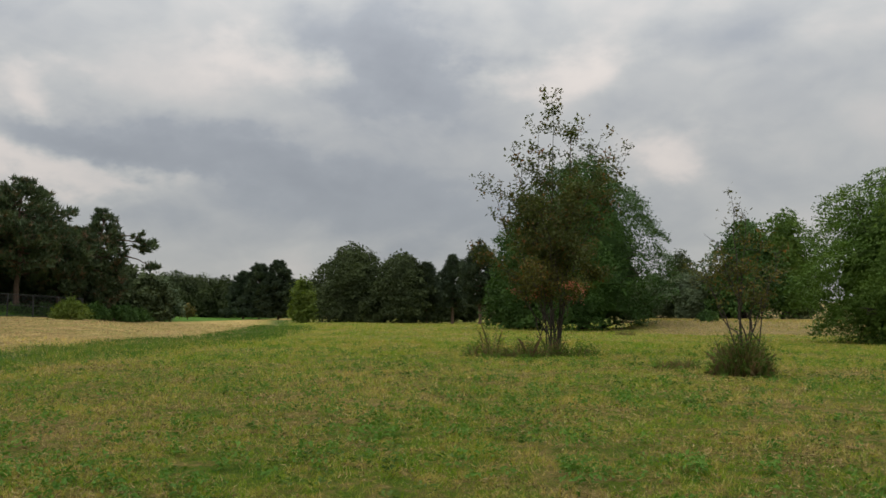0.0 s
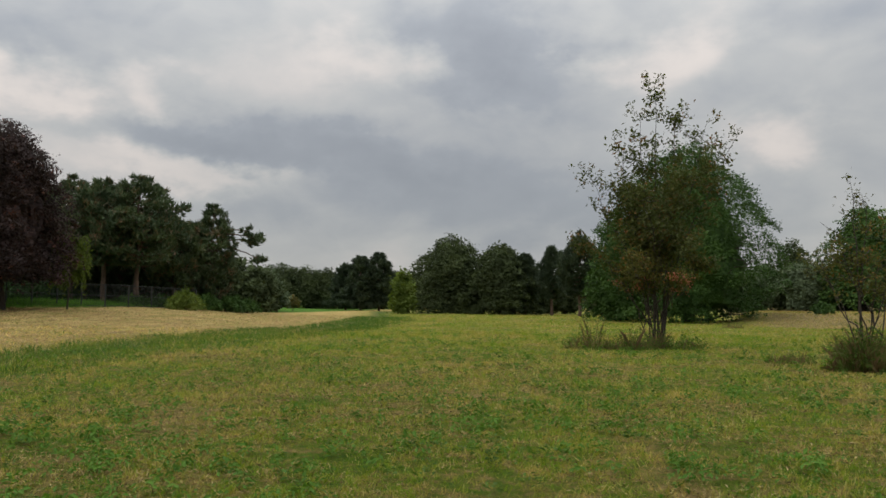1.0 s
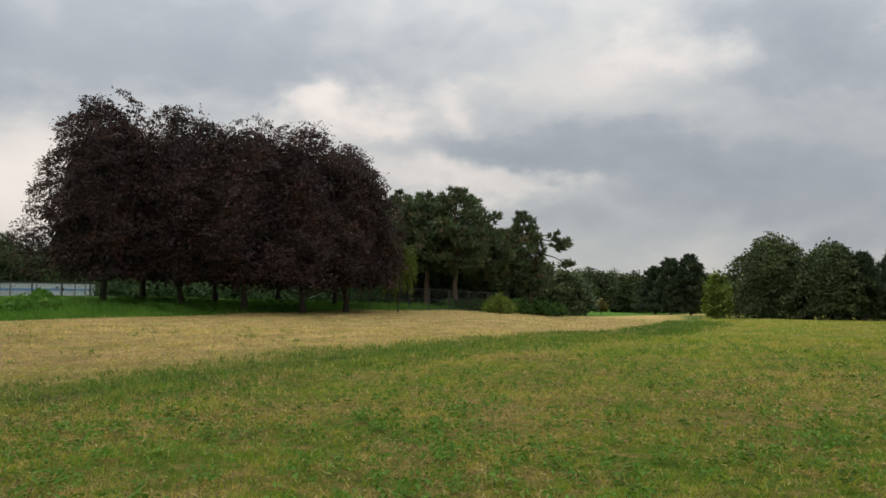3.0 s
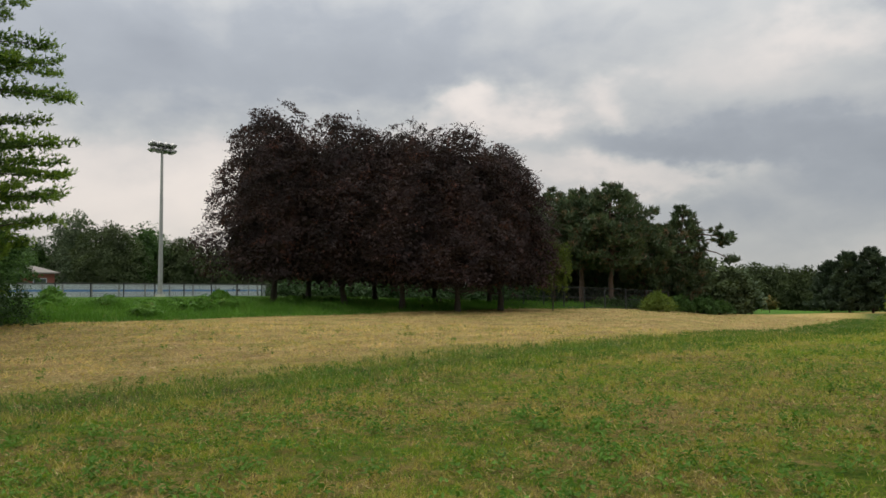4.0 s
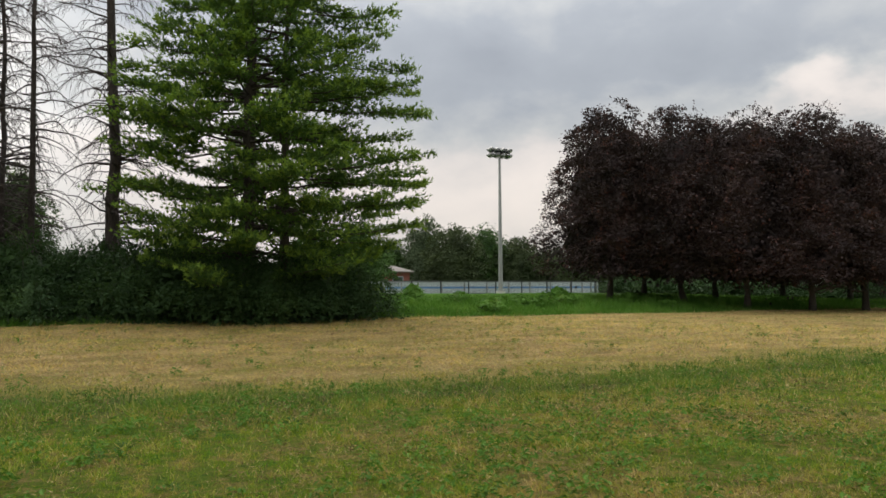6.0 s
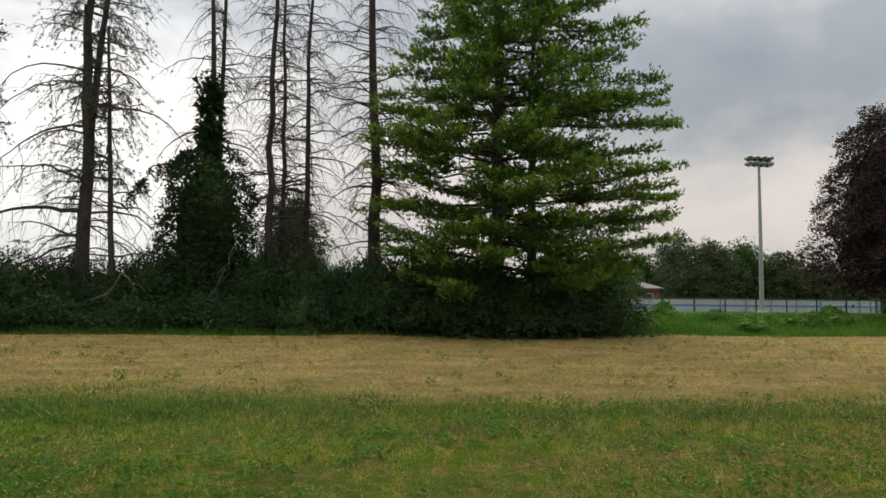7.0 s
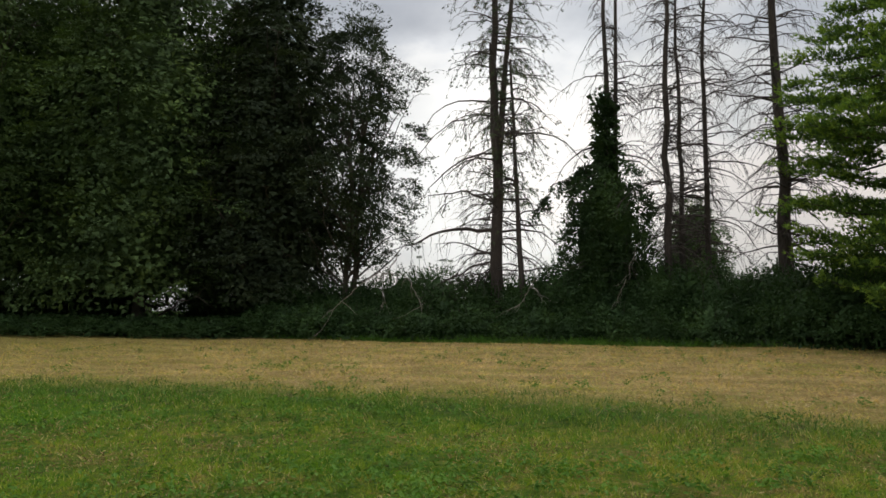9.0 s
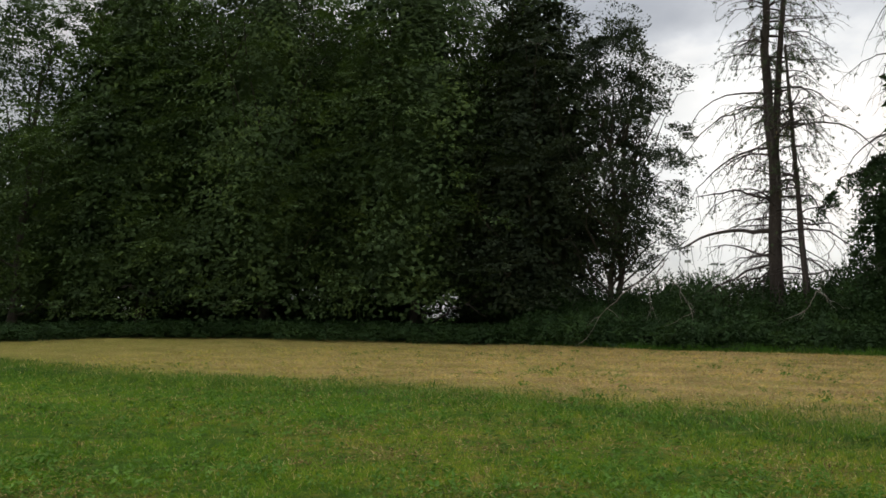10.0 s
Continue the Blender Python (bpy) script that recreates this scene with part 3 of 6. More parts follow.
def bough_crown(rng, profile, high, wide, base, leaves, size, radius, flat=0.55, near=0.72, calm=0.3, slim=0.8, droop=0.25, shoots=0.2, cover=1.9, seed=0, rise=0.8, level=0.25):
    """Rounded boughs spread evenly over a crown, each a lumpy cushion of leaves with shoots standing out of it, dark gaps between."""
    hh = np.linspace(0, 1, 120)
    shape = np.array([profile(min(h, 0.985)) for h in hh])
    weight = np.cumsum(shape + 0.12)
    area = 2 * np.pi * wide * shape.mean() * (high - base) + np.pi * wide ** 2 * 0.3
    n = max(7, int(cover * area / (np.pi * radius ** 2)))
    each = max(8, int(leaves / n))
    hs = np.interp((np.arange(n) + rng.uniform(0, 1, n)) / n, weight / weight[-1], hh)
    q = np.arange(n) * 2.39996 + rng.normal(size=n) * 0.35 + seed
    wave = 1 + 0.09 * np.sin(q * 2 + hs * 5 + seed) + 0.08 * np.sin(q * 4 - hs * 8 + seed * 2) + 0.05 * np.sin(q * 7 + hs * 15)
    rs = radius * rng.uniform(0.55, 1.45, n)
    rr = np.maximum(np.interp(hs, hh, shape) * wide * wave * rng.uniform(near, 1.0, n) - rs * 0.6, 0.0)
    out = np.stack([np.cos(q), np.sin(q), 0 * q], -1)
    tan = np.stack([-np.sin(q), np.cos(q), 0 * q], -1)
    c = out * rr[:, None]
    c[:, 2] = base + rs * flat * 0.4 + hs * (high - base - rs * flat * 1.1) * (1 + 0.05 * np.sin(q * 3 + seed))
    k = np.repeat(np.arange(n), each)
    m = len(k)
    d = unit(rng.normal(size=(m, 3)))
    # d holds the share outwards, along the crown and upwards; little grows on the inner underside
    hidden = d @ unit(np.array([0.7, 0.0, rise])) < -0.2
    d[hidden] *= -1
    turn = seed + np.arange(n) * 1.7
    swell = 1 + 0.24 * np.sin(d[:, 0] * 3.5 + turn[k]) * np.sin(d[:, 1] * 4.5 + turn[k] * 2) + 0.12 * np.sin(d[:, 2] * 6 + d[:, 1] * 5 + turn[k])
    rad = swell * (1 - 0.4 * rng.uniform(0, 1, m) ** 2)
    shoot = rng.uniform(0, 1, m) < shoots
    way = unit(rng.normal(size=(n, 6, 3)) * np.array([0.8, 0.9, 0.7]) + np.array([0.5, 0.0, 0.45]))
    pick = way[k, rng.integers(6, size=m)]
    d[shoot] = pick[shoot]
    rad = np.where(shoot, rng.uniform(0.75, 1.4, m), rad)
    loc = d * rad[:, None] * rs[k][:, None]
    loc[shoot] += rng.normal(size=(int(shoot.sum()), 3)) * size * 0.75
    p = c[k] + out[k] * loc[:, 0:1] + tan[k] * loc[:, 1:2]
    p[:, 2] += loc[:, 2] * np.where(shoot, np.maximum(flat, 0.6), flat) - droop * loc[:, 0]
    p[:, 2] = np.maximum(p[:, 2], 0.05)
    face = d / np.array([1.0, 1.0, flat])
    nrm = unit(out[k] * face[:, 0:1] + tan[k] * face[:, 1:2] + np.array([0, 0, 1.0]) * face[:, 2:3])
    nrm[:, 2] += level
    return leaf_quads(rng, p, unit(nrm) + rng.normal(size=(m, 3)) * calm, np.full(m, size), slim, True, unit(p - c[k]) * 0.8)


def joined(pieces):
    """Several sets of corners and faces as one."""
    V, F, at = [], [], 0
    for v, f in pieces:
        V.append(v)
        F.append(f + at)
        at += len(v)
    return np.concatenate(V), np.concatenate(F)


def crown_heart(rng, profile, high, wide, base, share, sides=18, rows=12):
    """An uneven closed body inside a crown, so thickly leaved that no light comes through."""
    v = []
    for i in range(rows):
        h = i / (rows - 1)
        for j in range(sides):
            q = j * 2 * math.pi / sides
            r = profile(min(h, 0.985)) * wide * share * rng.uniform(0.72, 1.12) * (0.35 if i in (0, rows - 1) else 1.0)
            v.append((r * math.cos(q), r * math.sin(q), base + 0.15 + (high - base) * (0.02 + 0.86 * h) + rng.normal() * 0.1))
    f = []
    for i in range(rows - 1):
        for j in range(sides):
            a, b = i * sides + j, i * sides + (j + 1) % sides
            f += [(a, b, b + sides), (a, b + sides, a + sides)]
    for j in range(1, sides - 1):
        f += [(0, j + 1, j), ((rows - 1) * sides, (rows - 1) * sides + j, (rows - 1) * sides + j + 1)]
    return np.array(v), np.array(f)


def round_profile(h):
    return math.sqrt(max(0.0, 1 - (2 * h - 0.85) ** 2 / 1.36)) if h < 0.99 else 0.05


def dome_profile(h):
    return math.sqrt(max(0.02, 1 - h ** 2.2))


def maple_profile(h):
    return min(1.0, 0.86 + h) * max(0.08, 1 - max(0.0, (h - 0.1) / 0.95) ** 2.2) ** 0.6


def full_profile(h):
    return min(1.0, 0.82 + 0.9 * h) * math.sqrt(max(0.02, 1 - max(0.0, h - 0.25) ** 2 / 0.5625 * 0.97))


def locust_profile(h):
    return float(np.interp(h, [0, 0.12, 0.3, 0.55, 0.8, 1.0], [0.4, 0.85, 1.0, 0.82, 0.72, 0.3]))


def broad_tree(name, at, label, high, wide, mat, leaves=14000, size=0.2, base=1.2, profile=round_profile, lumps=46, lump=0.3, seed=1, trunk=0.2, stems=1, bark=None, group="", turn=0.0, category="tree", inner=1.0, far=None, calm=0.18, near=0.74, heart=0.55, radius=None, flat=0.6, shoots=0.2, cover=1.9, sag=0.25, level=0.25, slim=0.78, deep=1.6):
    """A leafy tree: trunk with limbs, and a crown of boughs of many leaves."""
    rng = np.random.default_rng(seed)
    far = math.hypot(at[0], at[1]) > 50 if far is None else far
    size = size * 1.25 if far else size
    root = thing(name, at, label, category, group, turn)
    L = crown_lumps(rng, profile, high, wide, base, lumps, lump)
    wood = Tubes(7)
    for s in range(stems):
        foot = np.array([rng.normal() * 0.25 * (stems > 1), rng.normal() * 0.25 * (stems > 1), -0.15])
        top = np.array([rng.normal() * wide * 0.08, rng.normal() * wide * 0.08, high * 0.8])
        spine = bow(foot, top, 0, 9, high * 0.008, rng)
        rad = trunk * np.linspace(1, 0.18, 9)
        rad[0] *= 1.35
        wood.limb(spine, rad, 9)
        share = L[s::stems]
        for c in share[: 9 if far else 22]:
            h0 = min(max(base * 0.7, c[2] * rng.uniform(0.35, 0.7)), high * 0.75)
            a = np.array([np.interp(h0, spine[:, 2], spine[:, k]) for k in range(3)])
            wood.limb(bow(a, c[:3], rng.uniform(-0.05, 0.1) * high * 0.3, 6, 0.03 * wide, rng), trunk * np.linspace(0.34, 0.06, 6), 5)
            for _ in range(0 if far else 2):
                e = c[:3] + unit(rng.normal(size=3)) * c[3] * 0.9
                wood.limb(bow(c[:3], e, 0, 4, 0.02 * wide, rng), trunk * np.linspace(0.09, 0.03, 4), 4)
    wood.build("trunk", bark or M_BARK, root)
    reach = lump * wide * 0.7
    radius = radius or lump * wide * (0.95 if far else 0.8)
    pieces = [bough_crown(rng, profile, high, wide, base, int(leaves * (0.8 if inner else 1.0)), size, radius, flat, near if inner else 0.28, calm, slim, sag, shoots, cover, seed, 0.8, level)]
    if inner:
        # larger sprays deeper in, and the close-set heart
        pieces.append(spray_crown(rng, profile, high, wide, base, int(leaves * 0.3) // 20, 20, size * deep, reach * 1.2, 0.45, 0.8, top=0.95, seed=seed))
        pieces.append(crown_heart(rng, profile, high * 0.93, wide, base, heart))
    mesh_object("crown", *joined(pieces), mat, root)
    return root


def pine_tree(name, at, label, high, wide, mat, seed=1, base=0.35, tufts=2600, count=9, length=0.3, width=0.035, trunk=0.2, profile=None, tiers=22, group="", turn=0.0, lean=0.0, bark=None, rise=0.12, arms=()):
    """A conifer: a straight trunk, whorls of boughs and tufts of needles along them."""
    rng = np.random.default_rng(seed)
    root = thing(name, at, label, "tree", group, turn)
    profile = profile or (lambda h: max(0.1, math.sin(math.pi * min(1, 0.25 + h * 0.72))))
    wood = Tubes(6)
    tip = np.array([lean, 0, high])
    spine = bow((0, 0, -0.15), tip, 0, 10, high * 0.006, rng)
    wood.limb(spine, trunk * np.linspace(1.15, 0.12, 10), 9)
    starts, ends = [], []
    for i in range(tiers):
        h = base + (1 - base) * (i + rng.uniform(0, 0.8)) / tiers
        r = profile((h - base) / (1 - base)) * wide
        for q in np.arange(5) * 2 * np.pi / 5 + rng.uniform(0, 6.3):
            reach = r * rng.uniform(0.7, 1.1)
            a = np.array([np.interp(h * high, spine[:, 2], spine[:, k]) for k in range(3)])
            e = a + np.array([math.cos(q + rng.normal() * 0.2) * reach, math.sin(q + rng.normal() * 0.2) * reach, reach * rise * rng.uniform(0.2, 2.0)])
            e[2] = min(e[2], high * 1.02)
            wood.limb(bow(a, e, reach * 0.05, 6, 0.02 * wide, rng), max(0.012, trunk * 0.25 * reach / wide) * np.linspace(1, 0.25, 6), 4)
            starts.append(a)
            ends.append(e)
    for h, q, r, drop in arms:
        a = np.array([np.interp(h, spine[:, 2], spine[:, k]) for k in range(3)])
        e = a + np.array([math.cos(radians(q)) * r, math.sin(radians(q)) * r, -drop])
        wood.limb(bow(a, e, -0.2 * r * 0.5, 7, 0.06, rng), np.linspace(0.09, 0.03, 7), 5)
        for _ in range(7):
            starts.append(a + (e - a) * 0.86)
            ends.append(e + rng.normal(size=3) * np.array([0.45, 0.45, 0.3]))
    wood.build("trunk", bark or M_BARK_PINE, root)
    starts, ends = np.array(starts), np.array(ends)
    reach = np.linalg.norm(ends - starts, axis=1) + 0.05
    pick = rng.choice(len(starts), tufts, p=reach / reach.sum())
    t = rng.uniform(0.25, 1.05, tufts) ** 0.7
    along = ends[pick] - starts[pick]
    p = starts[pick] + along * t[:, None]
    side = unit(np.cross(along, [0, 0, 1.0]))
    p += side * (rng.uniform(-1, 1, tufts) * 0.34 * reach[pick] * (1.15 - t * 0.6))[:, None]
    p[:, 2] += rng.uniform(-0.12, 0.2, tufts) * np.minimum(reach[pick], 2.0)
    v, f = needles(rng, p, unit(along) * 0.7 + np.array([0, 0, 0.8]), count, length, width)
    mesh_object("foliage", v, f, mat, root)
    return root


def plant_trees():
    # the east
    broad_tree("willow_oak", spot(-31.0, 40), "broad leafy tree with yellow-green boughs hanging to the grass", tall(-31, 40, 8.4), 4.7, M_FRESH, 70000, 0.115, 0.15, full_profile, 120, 0.2, 11, 0.25, near=0.82, radius=0.85, heart=0.6)
    broad_tree("poplar", spot(-23.4, 88), "pale green rounded tree behind the dry bank", tall(-23.2, 88, 6.2), 4.2, M_FRESH, 12000, 0.2, 0.6, full_profile, seed=12)
    broad_tree("lime_tree", spot(-21.0, 84), "olive green tree behind the dry bank", tall(-21, 84, 5.4), 3.8, M_OAK, 12000, 0.2, 0.5, full_profile, seed=13)
    for i, (a, d, e, w) in enumerate([(-15.0, 88, 1.8, 3.2), (-17.6, 86, 2.1, 3.6), (-19.8, 90, 2.0, 3.4)]):
        broad_tree("silver_lime", spot(a, d), "silvery green bushy tree behind the dry bank", tall(a, d, e), w, M_SILVER, 9000, 0.2, 0.2, full_profile, lumps=70, lump=0.25, seed=20 + i, group="silvery trees")
    broad_tree("dome_tree", spot(-16.9, 112), "round-headed green tree far off", tall(-16.9, 112, 3.4), 2.8, M_FAR, 6000, 0.22, 0.4, full_profile, seed=24)
    broad_tree("oak", spot(-10.1, 60), "large dense dark green oak with branches to the ground", tall(-10.1, 60, 10.1), 6.3, M_OAK, 70000, 0.15, 0.25, full_profile, 120, 0.2, 31, 0.35, far=False, radius=0.95, near=0.82, heart=0.6)
    broad_tree("understorey_tree", spot(-5.6, 63), "low dark tree against the oak's flank", tall(-5.6, 63, 5.2), 2.9, M_OAK, 14000, 0.17, 0.1, full_profile, 60, 0.26, 33, group="understorey")
    # the north
    for i, (a, d, e, w) in enumerate([(-2.7, 84, 4.2, 2.2), (-0.7, 92, 3.2, 1.8), (1.2, 95, 2.7, 1.9)]):
        pine_tree("pine", spot(a, d), "dark pine at the far side of the field", tall(a, d, e), w, M_NEEDLE_FAR, 40 + i, 0.22, 2000, 8, 0.5, 0.12, 0.16, group="far pines")
    for i, (a, d, e, w) in enumerate([(-1.6, 104, 1.5, 3.0), (0.4, 106, 1.6, 2.8), (-4.2, 100, 1.8, 3.0), (2.0, 104, 1.9, 2.6), (-13.8, 120, 1.2, 4.0), (-20.0, 124, 2.4, 4.4), (-24.5, 120, 3.0, 4.4)]):
        broad_tree("understorey_tree", spot(a, d), "low bushy green tree at the wood's edge", tall(a, d, e), w, M_FAR, 6000, 0.23, 0.1, full_profile, 60, 0.25, 34 + i, group="understorey")
    broad_tree("round_beech", spot(6.5, 100), "big dark round-headed tree at the end of the field", tall(6.3, 100, 3.95), 6.2, M_FAR, 26000, 0.22, 0.15, dome_profile, 130, 0.2, 44)
    broad_tree("round_beech", spot(3.0, 95), "rounded green tree leaning into a darker neighbour", tall(3, 95, 3.45), 4.8, M_FAR, 18000, 0.22, 0.15, dome_profile, 110, 0.2, 45)
    broad_tree("young_tree", spot(10.1, 92), "small yellow-green tree at the wood's edge", tall(10.1, 92, 1.6), 1.6, M_YELLOW, 2600, 0.26, 0.2, full_profile, 24, 0.36, 46)
    for i, (a, d, e, w) in enumerate([(13.1, 130, 2.5, 3.4), (11.8, 130, 2.75, 3.6), (14.2, 134, 1.9, 3.0)]):
        pine_tree("fir", spot(a, d), "dark pointed fir at the end of the field", tall(a, d, e), w, M_NEEDLE_FAR, 50 + i, 0.03, 2600, 8, 0.6, 0.2, 0.18, lambda h: max(0.06, (1 - h) ** 0.5), group="firs")
    for i, (a, d, e) in enumerate([(15.4, 150, 1.6), (16.2, 156, 1.5), (17.0, 150, 1.75), (17.9, 154, 1.65), (18.7, 150, 1.85), (19.6, 156, 1.8), (9.0, 150, 1.3), (10.6, 150, 1.4), (12.4, 156, 1.2), (14.6, 156, 1.4)]):
        broad_tree("wood_tree", spot(a, d), "dark tree of the wood's far edge", tall(a, d, e), 3.8, M_FAR, 5000, 0.28, 0.1, full_profile, 60, 0.25, 60 + i, group="far wood")
    broad_tree("ash_tree", spot(20.1, 98), "rounded mid-green tree beyond the pines", tall(20.1, 98, 1.65), 3.0, M_SILVER, 6000, 0.3, 0.2, full_profile, 40, 0.3, 70)
    broad_tree("ash_tree", spot(22.0, 94), "yellowish green tree behind the leaning pine", tall(22.0, 94, 1.5), 2.6, M_FRESH, 5000, 0.3, 0.2, full_profile, 40, 0.3, 72)
    broad_tree("ornamental_tree", spot(17.9, 108), "small olive tree standing alone", 1.9, 0.9, M_RUST, 1200, 0.2, 0.5, seed=71, lumps=16, trunk=0.06)
    # pines in the north-west
    for i, (a, d, e, w, b) in enumerate([(23.5, 72, 6.1, 2.5, 0.04), (26.0, 70, 5.0, 2.4, 0.2), (28.3, 66, 7.7, 3.6, 0.3), (30.4, 67, 7.4, 3.5, 0.3), (32.4, 70, 7.4, 3.4, 0.3), (27.0, 74, 5.9, 3.2, 0.05), (29.4, 75, 6.4, 2.9, 0.05), (31.6, 76, 6.3, 2.9, 0.05), (24.6, 74, 4.8, 2.6, 0.03), (33.8, 74, 6.0, 2.9, 0.05)]):
        pine_tree("black_pine", spot(a, d), "dark pine with one long bough reaching out over the field" if i == 0 else "old dark green pine with a bare reddish lower trunk", tall(a, d, e), w, M_NEEDLE_DARK, 80 + i, b, 3600, 4, 0.42, 0.14, 0.2, None, 20, group="pine grove", arms=[(6.4, 18, 3.9, 0.1), (5.8, 22, 3.5, -0.3), (5.6, 25, 4.3, 1.3), (6.9, 15, 3.0, 0.0)] if i == 0 else ())
    for i, a in enumerate(np.arange(20.5, 36, 1.3)):
        broad_tree("wood_tree", spot(a, 84 + 3 * (i % 3)), "dark low tree behind the pine grove", 4.6 + 0.7 * (i % 4), 2.6, M_FAR, 3600, 0.28, 0.05, full_profile, 30, 0.34, 90 + i, group="wood behind the grove")
    # purple maples
    for i, (a, d, e, w) in enumerate([(52.4, 46, 13.0, 4.1), (47.3, 46, 12.7, 4.4), (43.3, 45, 11.9, 4.1), (39.3, 46, 11.8, 4.0), (36.2, 48, 10.5, 3.5), (50.0, 54, 11.0, 4.4), (45.2, 55, 10.8, 4.4), (41.0, 56, 10.6, 4.4), (37.0, 57, 9.8, 4.2)]):
        broad_tree("purple_maple", spot(a, d), "dark purple-leaved maple in a planted group", tall(a, d, e), w, M_MAPLE, 52000 if i < 5 else 12000, 0.125 if i < 5 else 0.22, 1.5, maple_profile, 130, 0.185, 100 + i, 0.17, group="purple maples", radius=0.78, near=0.78, shoots=0.17, heart=0.58)
    # beyond the rink
    for i, (a, d, e, w, m) in enumerate([(65.4, 125, 5.4, 5.4, M_SILVER), (63.2, 118, 4.7, 5.6, M_FAR), (61.0, 124, 4.7, 5.6, M_OAK), (58.6, 122, 3.9, 5.0, M_FAR), (70.2, 100, 4.6, 4.6, M_OAK), (67.9, 126, 3.4, 4.4, M_OAK), (56.2, 126, 3.2, 4.8, M_FAR), (73.5, 104, 4.4, 4.8, M_OAK), (53.5, 128, 2.6, 4.8, M_FAR), (50.0, 130, 2.2, 5.0, M_FAR), (46.0, 130, 2.0, 5.0, M_FAR), (42.0, 128, 2.0, 5.0, M_FAR)]):
        broad_tree("street_tree", spot(a, d), "leafy green tree behind the rink", tall(a, d, e), w, m, 14000 if i < 8 else 2500, 0.23 if i < 8 else 0.55, 0.3, full_profile, 80, 0.24, 120 + i, group="trees behind the rink")
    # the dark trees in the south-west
    # the first one takes the leaves with shade put into their colour
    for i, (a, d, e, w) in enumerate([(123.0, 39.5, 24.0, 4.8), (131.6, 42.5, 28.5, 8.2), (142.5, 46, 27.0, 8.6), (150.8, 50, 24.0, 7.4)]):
        broad_tree("hornbeam", spot(a, d), "tall dense dark green tree seen against the light", tall(a, d, e), w, M_BACK if i else M_SHADED, 100000 if i else 70000, 0.145, 1.3, dome_profile if i else full_profile, 150, 0.2, 140 + i, 0.3, group="dark tall trees", heart=0.34, radius=1.7, flat=0.3, sag=0.34, near=0.66, shoots=0.26, cover=1.7, level=0.6, deep=2.0)
    broad_tree("hornbeam", spot(158.5, 52), "tall green tree with sky showing through its crown", tall(158.5, 52, 22.0), 6.4, M_BACK, 40000, 0.17, 1.5, full_profile, 90, 0.2, 144, 0.26, group="dark tall trees", inner=0, radius=1.2, flat=0.4, cover=1.4)
    for i, (a, d, e, w) in enumerate([(127.0, 47, 19.0, 5.5), (136.5, 51, 22.0, 6.0), (146.0, 55, 20.0, 6.4), (157.0, 61, 13.0, 6.0)]):
        broad_tree("hornbeam", spot(a, d), "tall dense dark green tree in the second row", tall(a, d, e), w, M_BACK, 10000, 0.3, 1.3, full_profile, 70, 0.26, 145 + i, 0.28, group="dark tall trees")
    broad_tree("locust_tree", spot(117.1, 37), "open-crowned dark tree with sky between its boughs", tall(116.6, 37, 21.3), 4.1, M_SHADED, 58000, 0.12, 3.0, locust_profile, 60, 0.19, 150, 0.16, inner=0, stems=2, radius=0.95, cover=1.2, shoots=0.25)
    broad_tree("weeping_tree", spot(92.8, 60), "dome-shaped dark tree behind the dead pines", tall(92.8, 60, 8.2), 3.2, M_BACK, 14000, 0.15, 0.3, dome_profile, 50, 0.26, 151)


plant_trees()


